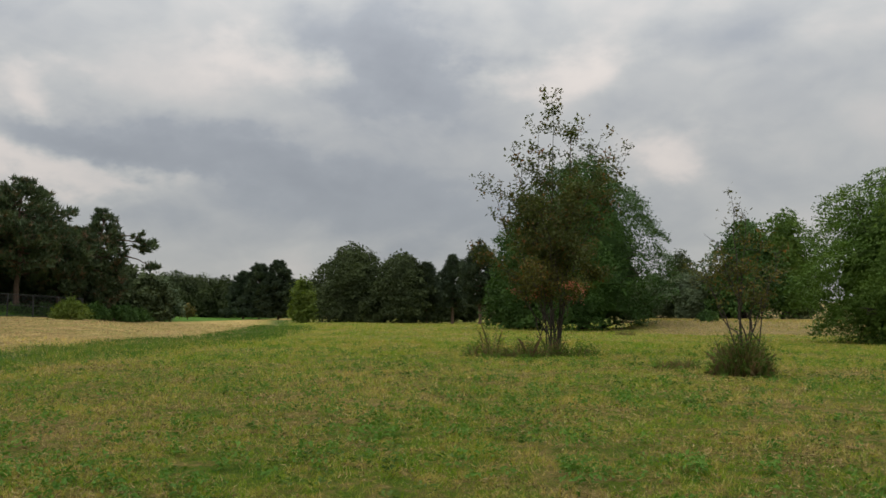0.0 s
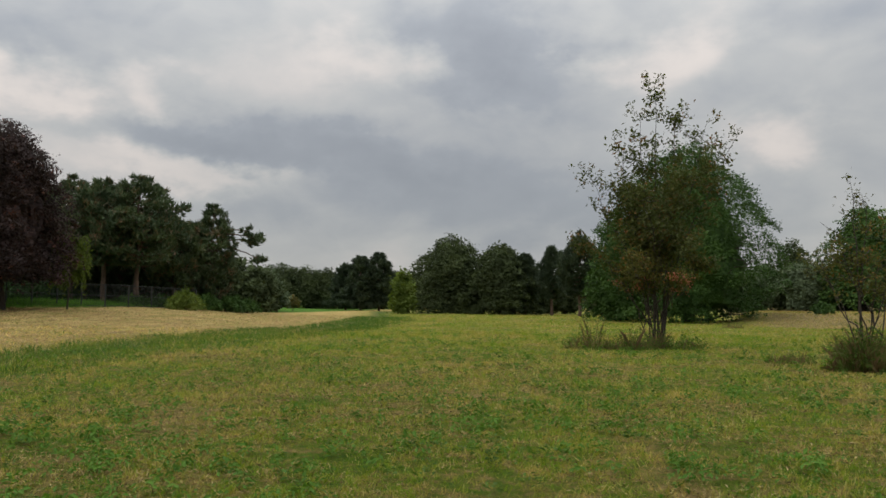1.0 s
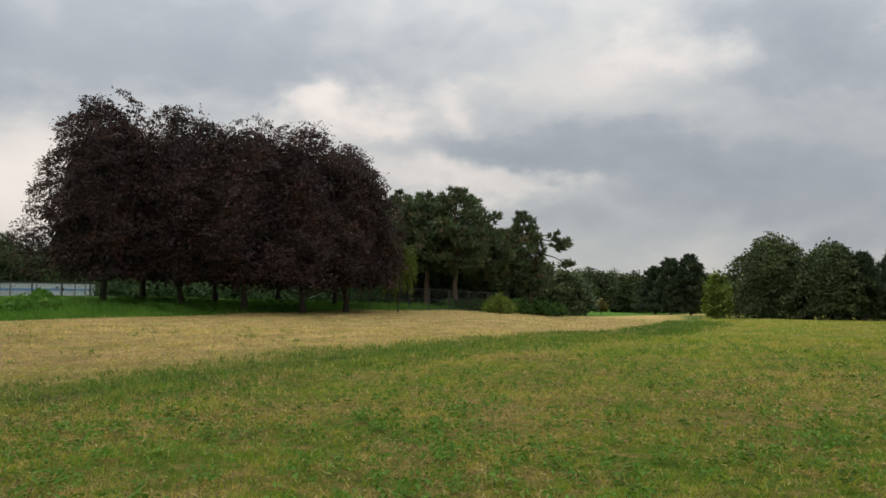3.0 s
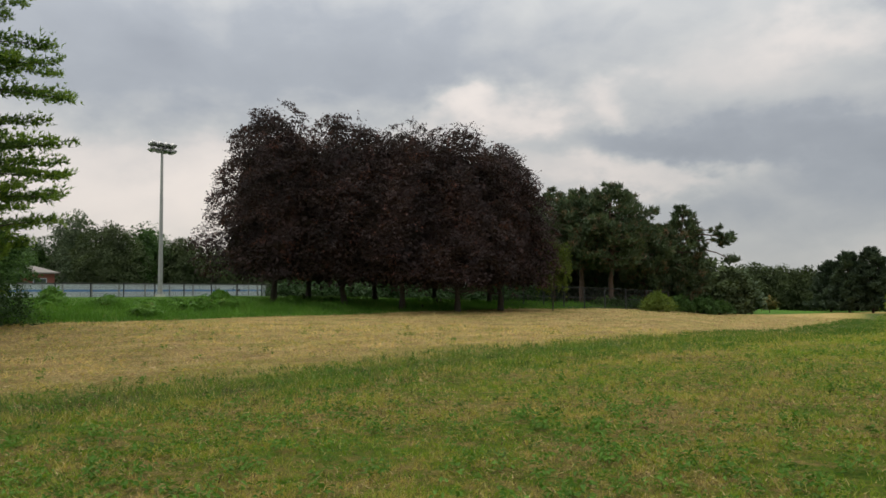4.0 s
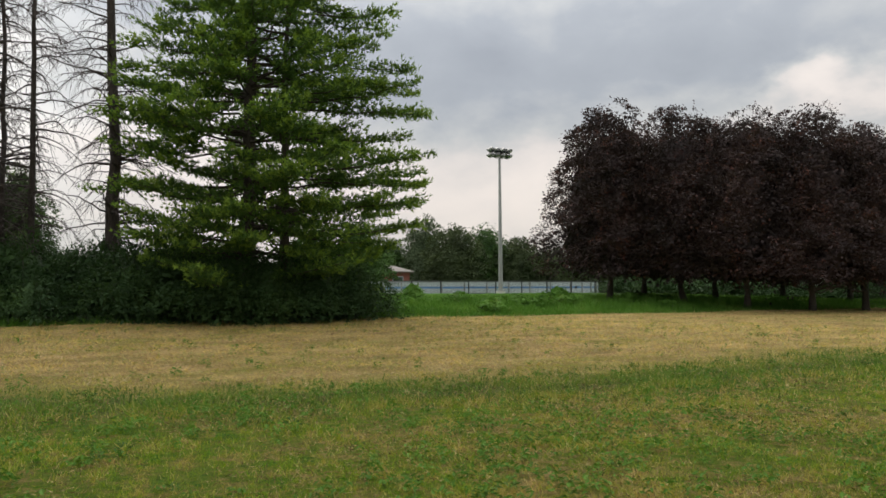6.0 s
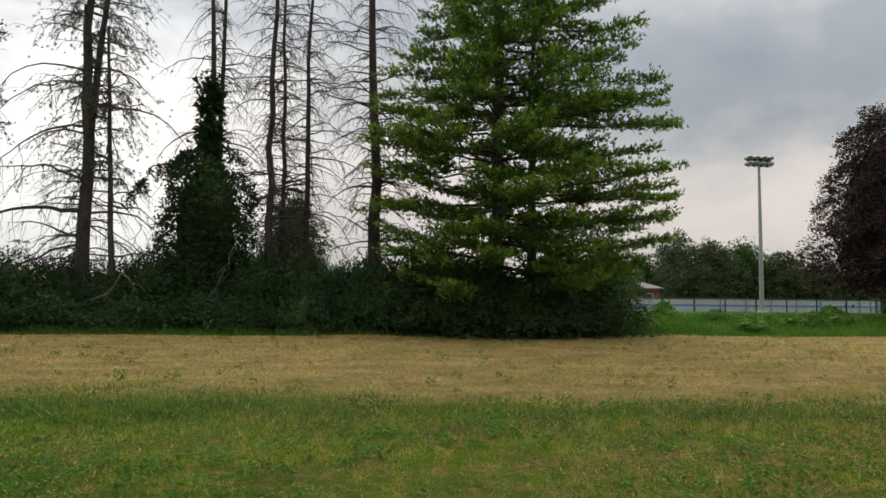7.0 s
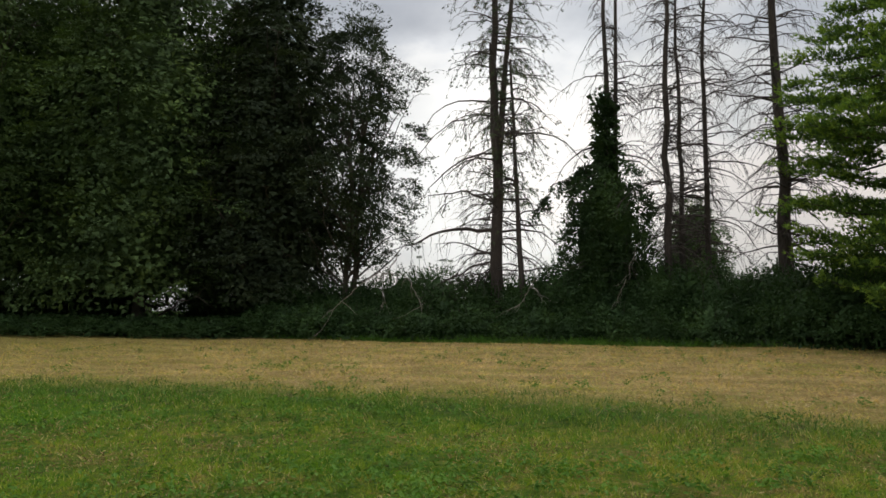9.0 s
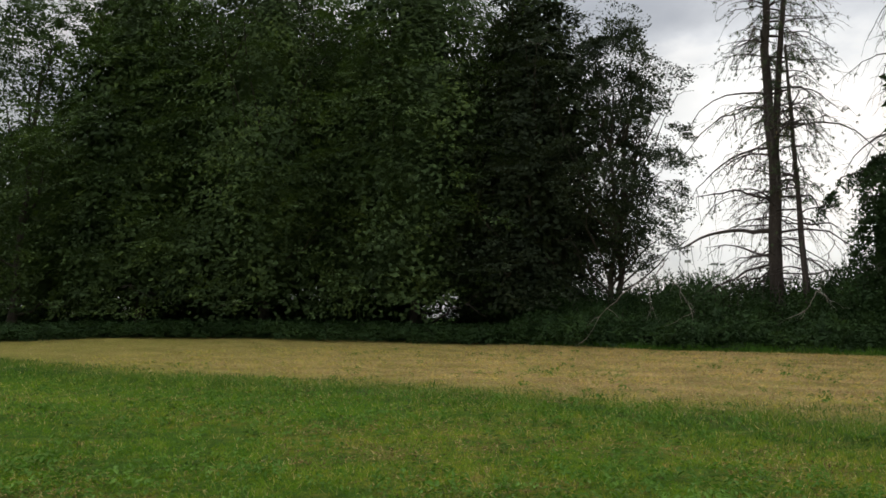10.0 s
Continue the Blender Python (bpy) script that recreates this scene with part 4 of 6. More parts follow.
# ---- white pine ----
def white_pine(at):
    """A big old pine: two stems, long level boughs that turn up at the tips, needles in flat sprays."""
    rng = np.random.default_rng(200)
    root = thing("white_pine", at, "large green white pine with long level boughs", "tree")
    high, wood = 19.0, Tubes(6)
    stems = [bow((0, 0, -0.2), (0.25, 0.1, high), 0, 12, 0.06, rng), bow((0.3, 1.2, -0.2), (0.1, 1.5, 15.5), 0, 12, 0.06, rng)]
    wood.limb(stems[0], 0.3 * np.linspace(1.15, 0.1, 12), 10)
    wood.limb(stems[1], 0.2 * np.linspace(1.15, 0.1, 12), 9)
    boughs = []
    z = 1.5
    while z < 18.8:
        stem = stems[0] if rng.uniform() < 0.8 or z > 14.5 else stems[1]
        n = int(rng.integers(6, 9)) if z < 15 else 5
        for q in np.arange(n) * 2 * np.pi / n + rng.uniform(0, 6.3):
            q += rng.normal() * 0.2
            # longest towards the open north, where nothing shades it
            way = np.array([math.cos(q), math.sin(q)])
            open_side = 0.5 + 0.5 * way[1]
            long = float(np.interp(z, [1, 3, 4.3, 5.5, 9, 11, 13.5, 16, 19], [5.2, 6.0, 6.7, 7.3, 7.2, 6.1, 4.6, 2.8, 0.6]))
            reach = long * (np.interp(z, [6, 9], [0.74, 0.64]) + 0.33 * open_side) * rng.choice([0.6, 0.8, 0.92, 0.97, 1.0]) * rng.uniform(0.93, 1.03)
            h = z + rng.normal() * 0.25
            a = np.array([np.interp(h, stem[:, 2], stem[:, k]) for k in range(3)])
            if stem is stems[1]:
                reach -= 1.0 * open_side
            e = a + np.array([way[0] * reach, way[1] * reach, reach * rng.uniform(-0.1, 0.12)])
            pts = bow(a, e, reach * rng.uniform(-0.03, 0.05), 8, 0.06, rng)
            pts[-2:, 2] += np.array([0.02, 0.05]) * reach * rng.uniform(0, 1)
            wood.limb(pts, np.linspace(0.02 + reach * 0.007, 0.006, 8), 4)
            boughs.append(pts)
        z += rng.uniform(0.3, 0.52)
    wood.build("trunk", M_BARK, root)
    P, D, tip = [], [], []
    for pts in boughs:
        reach = np.linalg.norm(pts[-1] - pts[0])
        axis = unit(pts[-1] - pts[0])
        side = unit(np.cross(axis, [0, 0, 1.0]))
        bare = rng.uniform(0.2, 0.42)
        for _ in range(int(7 + reach * 6)):
            t = bare + (1.0 - bare) * rng.uniform(0, 1) ** 0.8
            s = rng.choice([-1, 1])
            start = np.array([np.interp(t * 7, np.arange(8), pts[:, k]) for k in range(3)])
            long = (0.45 + 0.3 * reach * (1.05 - t)) * rng.uniform(0.4, 1.15)
            twig = unit(axis * 0.8 + side * s * rng.uniform(0.25, 1.25) + np.array([0, 0, rng.uniform(-0.1, 0.32)]))
            k = int(3 + long * 7)
            u = np.linspace(0.1, 1, k)[:, None]
            P.append(start + twig * long * u + rng.normal(size=(k, 3)) * np.array([0.08, 0.08, 0.07]))
            D.append(np.tile(twig * 0.8 + np.array([0, 0, 0.5]), (k, 1)))
            tip.append(u[:, 0] * 0.55 + t * 0.6 + rng.normal(size=k) * 0.1 > 0.86)
    P, D, tip = np.concatenate(P), np.concatenate(D), np.concatenate(tip)
    mesh_object("foliage", *needles(rng, P[~tip], D[~tip], 5, 0.17, 0.052, 0.7), M_NEEDLE, root)
    # tip needles take the brighter colour that stands in for light on them
    tagged(mesh_object("lit_tip_foliage", *needles(rng, P[tip], D[tip], 5, 0.18, 0.05, 0.6), M_NEEDLE_TIP, root), "yellow-green needle tips, coloured lighter as if lit")


white_pine(spot(78, 30))


# ---- dead pines ----
def dead_pine(at, high, seed, label, trunk=0.17, lean=(0.0, 0.0), start=2.2, boughs=120, reach=2.6, fork=None, needled=0, bend=0.0, second=None, heavy=()):
    rng = np.random.default_rng(seed)
    root = thing("dead_pine", at, label, "dead tree", "dead pines")
    wood, limbs = Tubes(5), Tubes(4)
    spine = bow((0, 0, -0.2), (lean[0], lean[1], high), 0, 14, 0.05, rng)
    spine[:, 1] += bend * np.sin(np.linspace(0, 1, 14) * 7)
    wood.limb(spine, trunk * np.linspace(1.2, 0.3, 14), 10)
    spines = [(spine, start)]
    if fork:
        h, dx, dy = fork
        a = np.array([np.interp(h, spine[:, 2], spine[:, k]) for k in range(3)])
        other = bow(a, a + np.array([dx, dy, high - h]), 0, 9, 0.04, rng)
        wood.limb(other, trunk * np.linspace(0.62, 0.2, 9), 8)
        spines.append((other, h + 1))
    if second:
        other = bow((second[0], second[1], -0.2), (second[2], second[3], second[4]), 0, 10, 0.03, rng)
        wood.limb(other, second[5] * np.linspace(1.1, 0.4, 10), 8)
        spines.append((other, start))
    wood.build("trunk", M_BARK_DEAD, root)
    tufts, heads = [], []
    for i in range(int(boughs * 1.25)):
        sp, s0 = spines[rng.integers(len(spines)) if rng.uniform() < 0.45 else 0]
        h = s0 + (sp[-1, 2] - s0) * rng.uniform(0, 1)
        a = np.array([np.interp(h, sp[:, 2], sp[:, k]) for k in range(3)])
        q = rng.uniform(0, 6.283)
        r = reach * (0.2 + 1.0 * rng.uniform(0, 1) ** 1.4) * np.interp(h, [0, 5, 14, 20], [0.9, 1.0, 0.75, 0.5])
        way = np.array([math.cos(q), math.sin(q), 0])
        t = np.linspace(0, 1, 8)[:, None]
        pts = a + way * r * t + np.array([0, 0, 1.0]) * (r * (rng.uniform(-0.1, 0.45) * t - rng.uniform(0.1, 0.85) * t ** 2.4)) + np.cumsum(rng.normal(size=(8, 3)) * (0.02 + 0.014 * r) * (t > 0), 0)
        r0 = 0.012 + 0.011 * r * rng.uniform(0.6, 1.3)
        limbs.limb(pts, np.linspace(r0, 0.006, 8), 4)
        for _ in range(int(rng.integers(4, 12))):
            u = rng.uniform(0.25, 1.0)
            b = np.array([np.interp(u * 7, np.arange(8), pts[:, k]) for k in range(3)])
            side = np.cross(way, [0, 0, 1.0]) * rng.choice([-1, 1]) * rng.uniform(0.2, 0.9)
            l = r * rng.uniform(0.15, 0.5)
            e = b + unit(way * 0.6 + side + np.array([0, 0, -rng.uniform(0.1, 1.9)])) * l
            limbs.limb(bow(b, e, -l * 0.12, 4, 0.02, rng), np.linspace(0.01, 0.005, 4), 3)
            if needled and h > high * 0.3 and rng.uniform() < needled:
                tufts.append(e)
                heads.append(e - b)
                tufts.append((e + b) / 2)
                heads.append(e - b)
    for a, b, sag, r0 in heavy:
        pts = bow(a, b, sag, 10, 0.06, rng)
        limbs.limb(pts, np.linspace(r0, r0 * 0.3, 10), 6)
        for _ in range(14):
            c = pts[rng.integers(3, 10)]
            l = rng.uniform(0.5, 1.7)
            limbs.limb(bow(c, c + np.array([rng.normal() * 0.3, rng.normal() * 0.45, -l]), 0, 6, 0.04, rng), np.linspace(0.014, 0.005, 6), 3)
    limbs.build("branch_crown", M_BARK_DEAD, root)
    if tufts:
        v, f = needles(rng, np.array(tufts), np.array(heads), 18, 0.16, 0.016, 0.9)
        mesh_object("foliage", v, f, M_NEEDLE_DARK, root)
    return root


DEAD = "bare dead pine with drooping broken branches"
DD = 34.0
dead_pine(spot(106.6, DD), 19.5, 301, "half-dead forked pine with a few needled twigs", 0.26, (0.1, -0.2), 2.4, 240, 3.6, (7.2, -0.2, 1.0), 0.6, second=(0.3, 1.25, -0.1, 0.55, 12.0, 0.13),
          heavy=[((0, 0, 4.4), (0.4, -3.9, 3.9), -0.35, 0.11), ((0, 0, 3.2), (0.8, -3.4, 1.4), -0.25, 0.06), ((0, 0, 5.6), (0.5, -3.0, 6.1), -0.3, 0.065), ((0, 0, 7.9), (0.3, -3.2, 6.4), -0.5, 0.06), ((0, 0, 9.6), (0.4, -3.6, 8.0), -0.6, 0.045), ((0, 0, 2.8), (0.9, -2.6, 2.0), -0.1, 0.04), ((0, 0, 4.0), (0.5, 2.6, 2.0), -0.2, 0.04)])
dead_pine(spot(98.7, DD), 20.0, 302, DEAD, 0.145, (0.1, -0.1), 2.6, 190, 2.7, second=(0.1, 0.35, 0.0, 0.5, 19.0, 0.12))
dead_pine(spot(94.5, DD - 1), 19.0, 303, DEAD, 0.15, (0.0, 0.05), 2.6, 160, 2.6)
dead_pine(spot(93.6, DD + 1.5), 18.0, 304, DEAD, 0.115, (0.0, -0.1), 2.6, 120, 2.4)
dead_pine(spot(91.9, DD), 18.5, 305, DEAD, 0.12, (0.1, 0.05), 2.6, 150, 2.7)
dead_pine(spot(87.2, DD - 1), 20.0, 306, DEAD, 0.23, (0.0, 0.0), 2.6, 200, 3.0, None, 0, 0.12, second=(0.1, 0.45, 0.1, 0.1, 9.5, 0.09))


# ---- climbing ivy ----
def ivy(at):
    rng = np.random.default_rng(320)
    root = thing("ivy", at, "dark ivy smothering a dead pine in a ragged cone", "climbing plant")
    wood = Tubes(5)
    for i in range(6):
        q = i * 1.05
        wood.limb(bow((0.5 * math.cos(q), 0.5 * math.sin(q), -0.1), (0.1 * math.cos(q), 0.1 * math.sin(q), 8.6), 0, 8, 0.08, rng), np.linspace(0.05, 0.015, 8))
    trail = bow((0.1, -0.4, 7.0), (0.3, -3.0, 5.3), -0.4, 9, 0.08, rng)
    wood.limb(trail, np.linspace(0.05, 0.012, 9))

    def cone(h):
        return float(np.interp(h, [0, 0.2, 0.44, 0.56, 0.63, 0.7, 0.95, 1], [0.9, 1.0, 0.97, 0.84, 0.42, 0.22, 0.2, 0.1]))

    pieces = [bough_crown(rng, cone, 10.2, 2.05, 1.6, 21000, 0.13, 0.42, 0.8, 0.7, 0.35, 0.8, 0.4, 0.25, 1.9, 3),
              spray_crown(rng, cone, 9.6, 1.9, 1.4, 120, 26, 0.3, 0.5, 0.35, 0.7, seed=3, lift=0.35),
              crown_heart(rng, cone, 9.4, 1.9, 1.2, 0.6)]
    # hanging strands along the trailing bough
    P = []
    for _ in range(44):
        u = rng.uniform(1, 8)
        top = np.array([np.interp(u, np.arange(9), trail[:, k]) for k in range(3)])
        l = rng.uniform(0.2, 1.15) * (1.1 - u / 16)
        end = top + np.array([rng.normal() * 0.15, rng.normal() * 0.2, -l])
        wood.limb(bow(top, end, 0, 5, 0.03, rng), np.linspace(0.008, 0.003, 5), 3)
        P.append(top + (end - top) * rng.uniform(0, 1, (30, 1)) + rng.normal(size=(30, 3)) * 0.08)
    P = np.concatenate(P)
    pieces.append(leaf_quads(rng, P, rng.normal(size=P.shape) + np.array([0, 0, 0.4]), np.full(len(P), 0.13), 0.8, True))
    wood.build("stem", M_BARK, root)
    mesh_object("foliage", *joined(pieces), M_DARK, root)


ivy(spot(98.8, DD - 0.2))


# ---- brush and shrubs ----
def shrub(name, at, label, high, wide, mat, seed, leaves=6500, size=0.13, group="", turn=0.0, category="shrub", spikes=80, slim=0.24):
    """A thicket: a fan of thin stems, feathery leafy shoots from the ground up, and some that stand out of it."""
    rng = np.random.default_rng(seed)
    root = thing(name, at, label, category, group, turn)
    wood = Tubes(3)
    each = 22
    n = int(leaves * 0.4) // each
    hs = rng.uniform(0, 1, n) ** 0.8
    q = rng.uniform(0, 2 * np.pi, n)
    wave = 1 + 0.15 * np.sin(q * 3 + seed) + 0.1 * np.sin(q * 5 + hs * 6)
    body = np.array([dome_profile(h * 0.97) for h in hs]) * wide
    rr = body * wave * rng.uniform(0.55, 1.0, n)
    out = np.stack([np.cos(q), np.sin(q), 0 * q], -1)
    tip = out * rr[:, None] + np.array([0, 0, 1.0]) * (0.08 + hs * high)[:, None] * (1 + 0.12 * np.sin(q * 2 + seed))[:, None]
    l = (0.35 + 0.16 * high) * rng.uniform(0.5, 1.3, n)
    stand = rng.uniform(0, 1, n) < spikes / 400
    l[stand] *= 1.5
    tip[stand, 2] += 0.12 * high
    d = unit(out * 0.55 + np.array([0, 0, 1.0]) + rng.normal(size=(n, 3)) * 0.35)
    for i in range(0, n, max(1, n // 30)):
        wood.limb(bow((tip[i, 0] * 0.1, tip[i, 1] * 0.1, -0.1), tip[i] - d[i] * 0.05, -0.05, 5, 0.03, rng), np.linspace(0.022, 0.004, 5))
    wood.build("stem", M_BARK, root)
    k = np.repeat(np.arange(n), each)
    m = len(k)
    t = rng.uniform(0, 1, m)
    p = tip[k] - d[k] * (l[k] * t)[:, None]
    around = unit(rng.normal(size=(m, 3)))
    heading = unit(d[k] * 0.7 + around * 0.8)
    side = unit(np.cross(heading, rng.normal(size=(m, 3)))) * (size * slim * 0.7)
    long = (size * rng.uniform(0.8, 1.7, m) * (0.6 + 0.6 * t))[:, None]
    p[:, 2] = np.maximum(p[:, 2], 0.02)
    v = np.stack([p - side, p + side, p + heading * long], 1).reshape(-1, 3)
    pieces = [(v, np.arange(m * 3).reshape(-1, 3))]
    pieces.append(bough_crown(rng, dome_profile, high, wide, 0.02, int(leaves * 0.6), size * 0.95, 0.24 * wide, 0.8, 0.8, 0.22, 0.7, 0.2, 0.2, 2.0, seed))
    pieces.append(spray_crown(rng, dome_profile, high * 0.95, wide, 0.02, max(8, leaves // 130), 16, size * 2.2, 0.2 * wide, 0.5, 0.85, slim=0.5, seed=seed, top=0.97))
    pieces.append(crown_heart(rng, dome_profile, high * 0.85, wide, 0.0, 0.5, 12, 6))
    mesh_object("foliage", *joined(pieces), mat, root)
    return root


def plant_brush():
    rng = np.random.default_rng(400)
    kinds = [shrub("brush", spot(88 + 7 * i, 33.5), "dense dark green brush under the dead pines", 2.8, 2.4, M_BRUSH, 410 + i, 6600, 0.125, "brush along the field", spikes=20) for i in range(3)]
    fronts = [shrub("brush", spot(90 + 7 * i, 31.6), "low dark brush leaning over the straw's edge", 1.45, 1.8, M_BRUSH, 420 + i, 4000, 0.115, "brush along the field") for i in range(3)]
    used = {88.0, 95.0, 102.0}
    for i, y in enumerate(np.arange(6.0, -22.0, -1.9)):
        x = -33.3 + rng.uniform(-0.5, 0.5)
        tall_share = rng.uniform(0.85, 1.12)
        m = pose(x, y, float(height(x, y)), 0, 0, rng.uniform(0, 360)) @ Matrix.Diagonal((1, 1, tall_share, 1))
        copy_thing(kinds[i % 3], m)
        x2 = -31.3 + rng.uniform(-0.3, 0.3)
        y2 = y + rng.uniform(-0.5, 0.5)
        copy_thing(fronts[i % 3], pose(x2, y2, float(height(x2, y2)), 0, 0, rng.uniform(0, 360)) @ Matrix.Diagonal((1, 1, rng.uniform(0.7, 1.15), 1)))
    # under the white pine and the tall trees
    for i, (a, d, s) in enumerate([(70.8, 31.0, 0.8), (73.5, 29.6, 0.95), (76.5, 29.0, 1.0), (79.5, 29.0, 1.0), (82.5, 29.6, 1.05), (85.5, 30.4, 1.1), (72.5, 33, 1.0), (81, 32.5, 1.1)]):
        copy_thing(kinds[i % 3], pose(*spot(a, d), 0, 0, 70 * i) @ Matrix.Diagonal((0.95, 0.95, 0.92 * s, 1)))
    for i, a in enumerate(np.arange(119, 166, 2.6)):
        d = 30.5 / max(0.45, math.sin(radians(a))) if a < 125 else np.interp(a, [125, 135, 150, 166], [36.0, 38.0, 43.5, 49])
        copy_thing(fronts[i % 3], pose(*spot(a, d), 0, 0, 50 * i) @ Matrix.Diagonal((1.2, 1.2, 0.62 if a > 124 else 1.0, 1)))

    for i, a in enumerate(np.arange(120, 166, 3.3)):
        d = np.interp(a, [120, 135, 150, 166], [42, 46, 54, 60])
        if abs(a - 129.5) > 2.2:
            copy_thing(fronts[i % 3], pose(*spot(a, d), 0, 0, 50 * i) @ Matrix.Diagonal((1.7, 1.7, 1.4, 1)))
    # the hedge behind the purple maples
    for i, a in enumerate(np.arange(34, 53, 1.9)):
        tagged(copy_thing(fronts[i % 3], pose(*spot(a, 70 + 2 * math.sin(i * 2.1)), 0, 0, 80 * i) @ Matrix.Diagonal((1.5, 1.5, 1.15, 1))), "dark green hedge bush behind the purple maples", "shrub", "hedge")


plant_brush()
shrub("pale_shrub", spot(25.2, 61.0), "pale green shrub at the foot of the pines", 1.45, 1.35, M_YELLOW, 431, 3500, 0.15)
shrub("bank_shrub", spot(-18.6, 64), "low green shrub on the dry bank", 0.8, 0.9, M_OAK, 432, 1800, 0.14, spikes=20)
for i, (a, d, h) in enumerate([(22.2, 70, 1.4), (23.9, 69, 1.3), (21.2, 72, 1.2), (26.8, 67, 0.9), (28.6, 66, 0.8)]):
    shrub("edge_shrub", spot(a, d), "green shrub along the grove's fence", h, 1.4, M_OAK, 433 + i, 2600, 0.17, "shrubs by the grove", spikes=20)


# ---- willow branch curtain ----
def willow(at):
    rng = np.random.default_rng(440)
    root = thing("weeping_willow", at, "young willow with hanging yellow-green shoots", "tree")
    wood, P = Tubes(5), []
    wood.limb(bow((0, 0, -0.1), (0.1, 0.1, 4.2), 0, 7, 0.05, rng), np.linspace(0.05, 0.02, 7), 7)
    for i in range(120):
        q = rng.uniform(0, 6.3)
        r = rng.uniform(0.15, 0.95)
        top = np.array([0.1, 0.1, rng.uniform(2.8, 4.0)])
        out = top + np.array([r * math.cos(q), r * math.sin(q), 0.3])
        end = out + np.array([0.2 * math.cos(q), 0.2 * math.sin(q), -rng.uniform(0.9, 2.6)])
        line = np.concatenate([bow(top, out, -0.1, 4), bow(out, end, 0, 8, 0.03, rng)[1:]])
        wood.limb(line, np.linspace(0.012, 0.004, len(line)), 3)
        for u in rng.uniform(2, len(line) - 1, 36):
            P.append([np.interp(u, np.arange(len(line)), line[:, k]) + rng.normal() * 0.05 for k in range(3)])
    wood.build("trunk", M_BARK, root)
    P = np.array(P)
    v, f = leaf_quads(rng, P, rng.normal(size=P.shape) * np.array([1, 1, 0.3]), np.full(len(P), 0.2), 0.35)
    mesh_object("foliage", v, f, M_YELLOW, root)


willow(spot(32.5, 50))


# ---- saplings on the field ----
def sapling(name, at, label, high, wide, stems, mat, seed, leaves, size, low, berries=0, bare=0.0):
    """A many-stemmed young tree: wands from one foot, side twigs and sparse leaflets."""
    rng = np.random.default_rng(seed)
    root = thing(name, at, label, "tree")
    wood, P = Tubes(5), []
    tips, mains = [], []
    for i, (dx, dy, h) in enumerate(stems):
        foot = np.array([rng.normal() * 0.1, rng.normal() * 0.1, -0.1])
        if i >= 7:  # side shoots leave one of the main stems
            m = mains[i % len(mains)]
            foot = m[2 + i % 2]
        top = np.array([dx, dy, h])
        line = bow(foot, top, 0, 10, 0.03 * wide, rng)
        if i < 7:
            line[:, 0] = foot[0] + (line[:, 0] - foot[0]) * np.linspace(0, 1, 10) ** 0.55
            mains.append(line)
        wood.limb(line, np.linspace(0.008 + 0.0042 * h, 0.004, 10), 6)
        for k in range(int(h * 4.5)):
            u = rng.uniform(max(0.18, low / h), 1.0)
            b = np.array([np.interp(u * 9, np.arange(10), line[:, c]) for c in range(3)])
            q = rng.uniform(0, 6.3)
            l = (0.25 + 0.27 * wide * (1.2 - u)) * rng.uniform(0.4, 1.4)
            e = b + np.array([math.cos(q) * l, math.sin(q) * l, l * rng.uniform(0.1, 0.9)])
            tw = bow(b, e, 0.04 * l, 5, 0.02, rng)
            wood.limb(tw, np.linspace(0.008, 0.003, 5), 3)
            if rng.uniform() > bare:
                tips.append(tw)
    wood.build("trunk", M_BARK, root)
    per = max(1, leaves // len(tips))
    for tw in tips:
        u = rng.uniform(0.3, 1.05, per)
        c = np.stack([np.interp(u * 4, np.arange(5), tw[:, k]) for k in range(3)], -1)
        P.append(c + rng.normal(size=c.shape) * size * 0.9)
    P = np.concatenate(P)
    v, f = leaf_quads(rng, P, rng.normal(size=P.shape) * 0.7 + np.array([0, 0, 0.7]), np.full(len(P), size), 0.5)
    mesh_object("foliage", v, f, mat, root)
    if berries:
        V, F = [], []
        for i in range(berries):
            tw = tips[rng.integers(len(tips))]
            if tw[-1][2] > high * 0.62:
                continue
            for _ in range(14):
                c = tw[-1] + rng.normal(size=3) * 0.07 - np.array([0, 0, 0.05])
                o = np.array([[1, 0, 0], [-1, 0, 0], [0, 1, 0], [0, -1, 0], [0, 0, 1], [0, 0, -1]]) * 0.022 + c
                k = len(V) * 6
                V.append(o)
                F.append(np.array([[0, 2, 4], [2, 1, 4], [1, 3, 4], [3, 0, 4], [2, 0, 5], [1, 2, 5], [3, 1, 5], [0, 3, 5]]) + k)
        tagged(mesh_object("berries", np.concatenate(V), np.concatenate(F), M_BERRY, root, True), kind="stuff")


def fan(rng, count, wide, low, high):
    return [(rng.normal() * wide * 0.45, rng.normal() * wide * 0.4, rng.uniform(low, high)) for _ in range(count)]


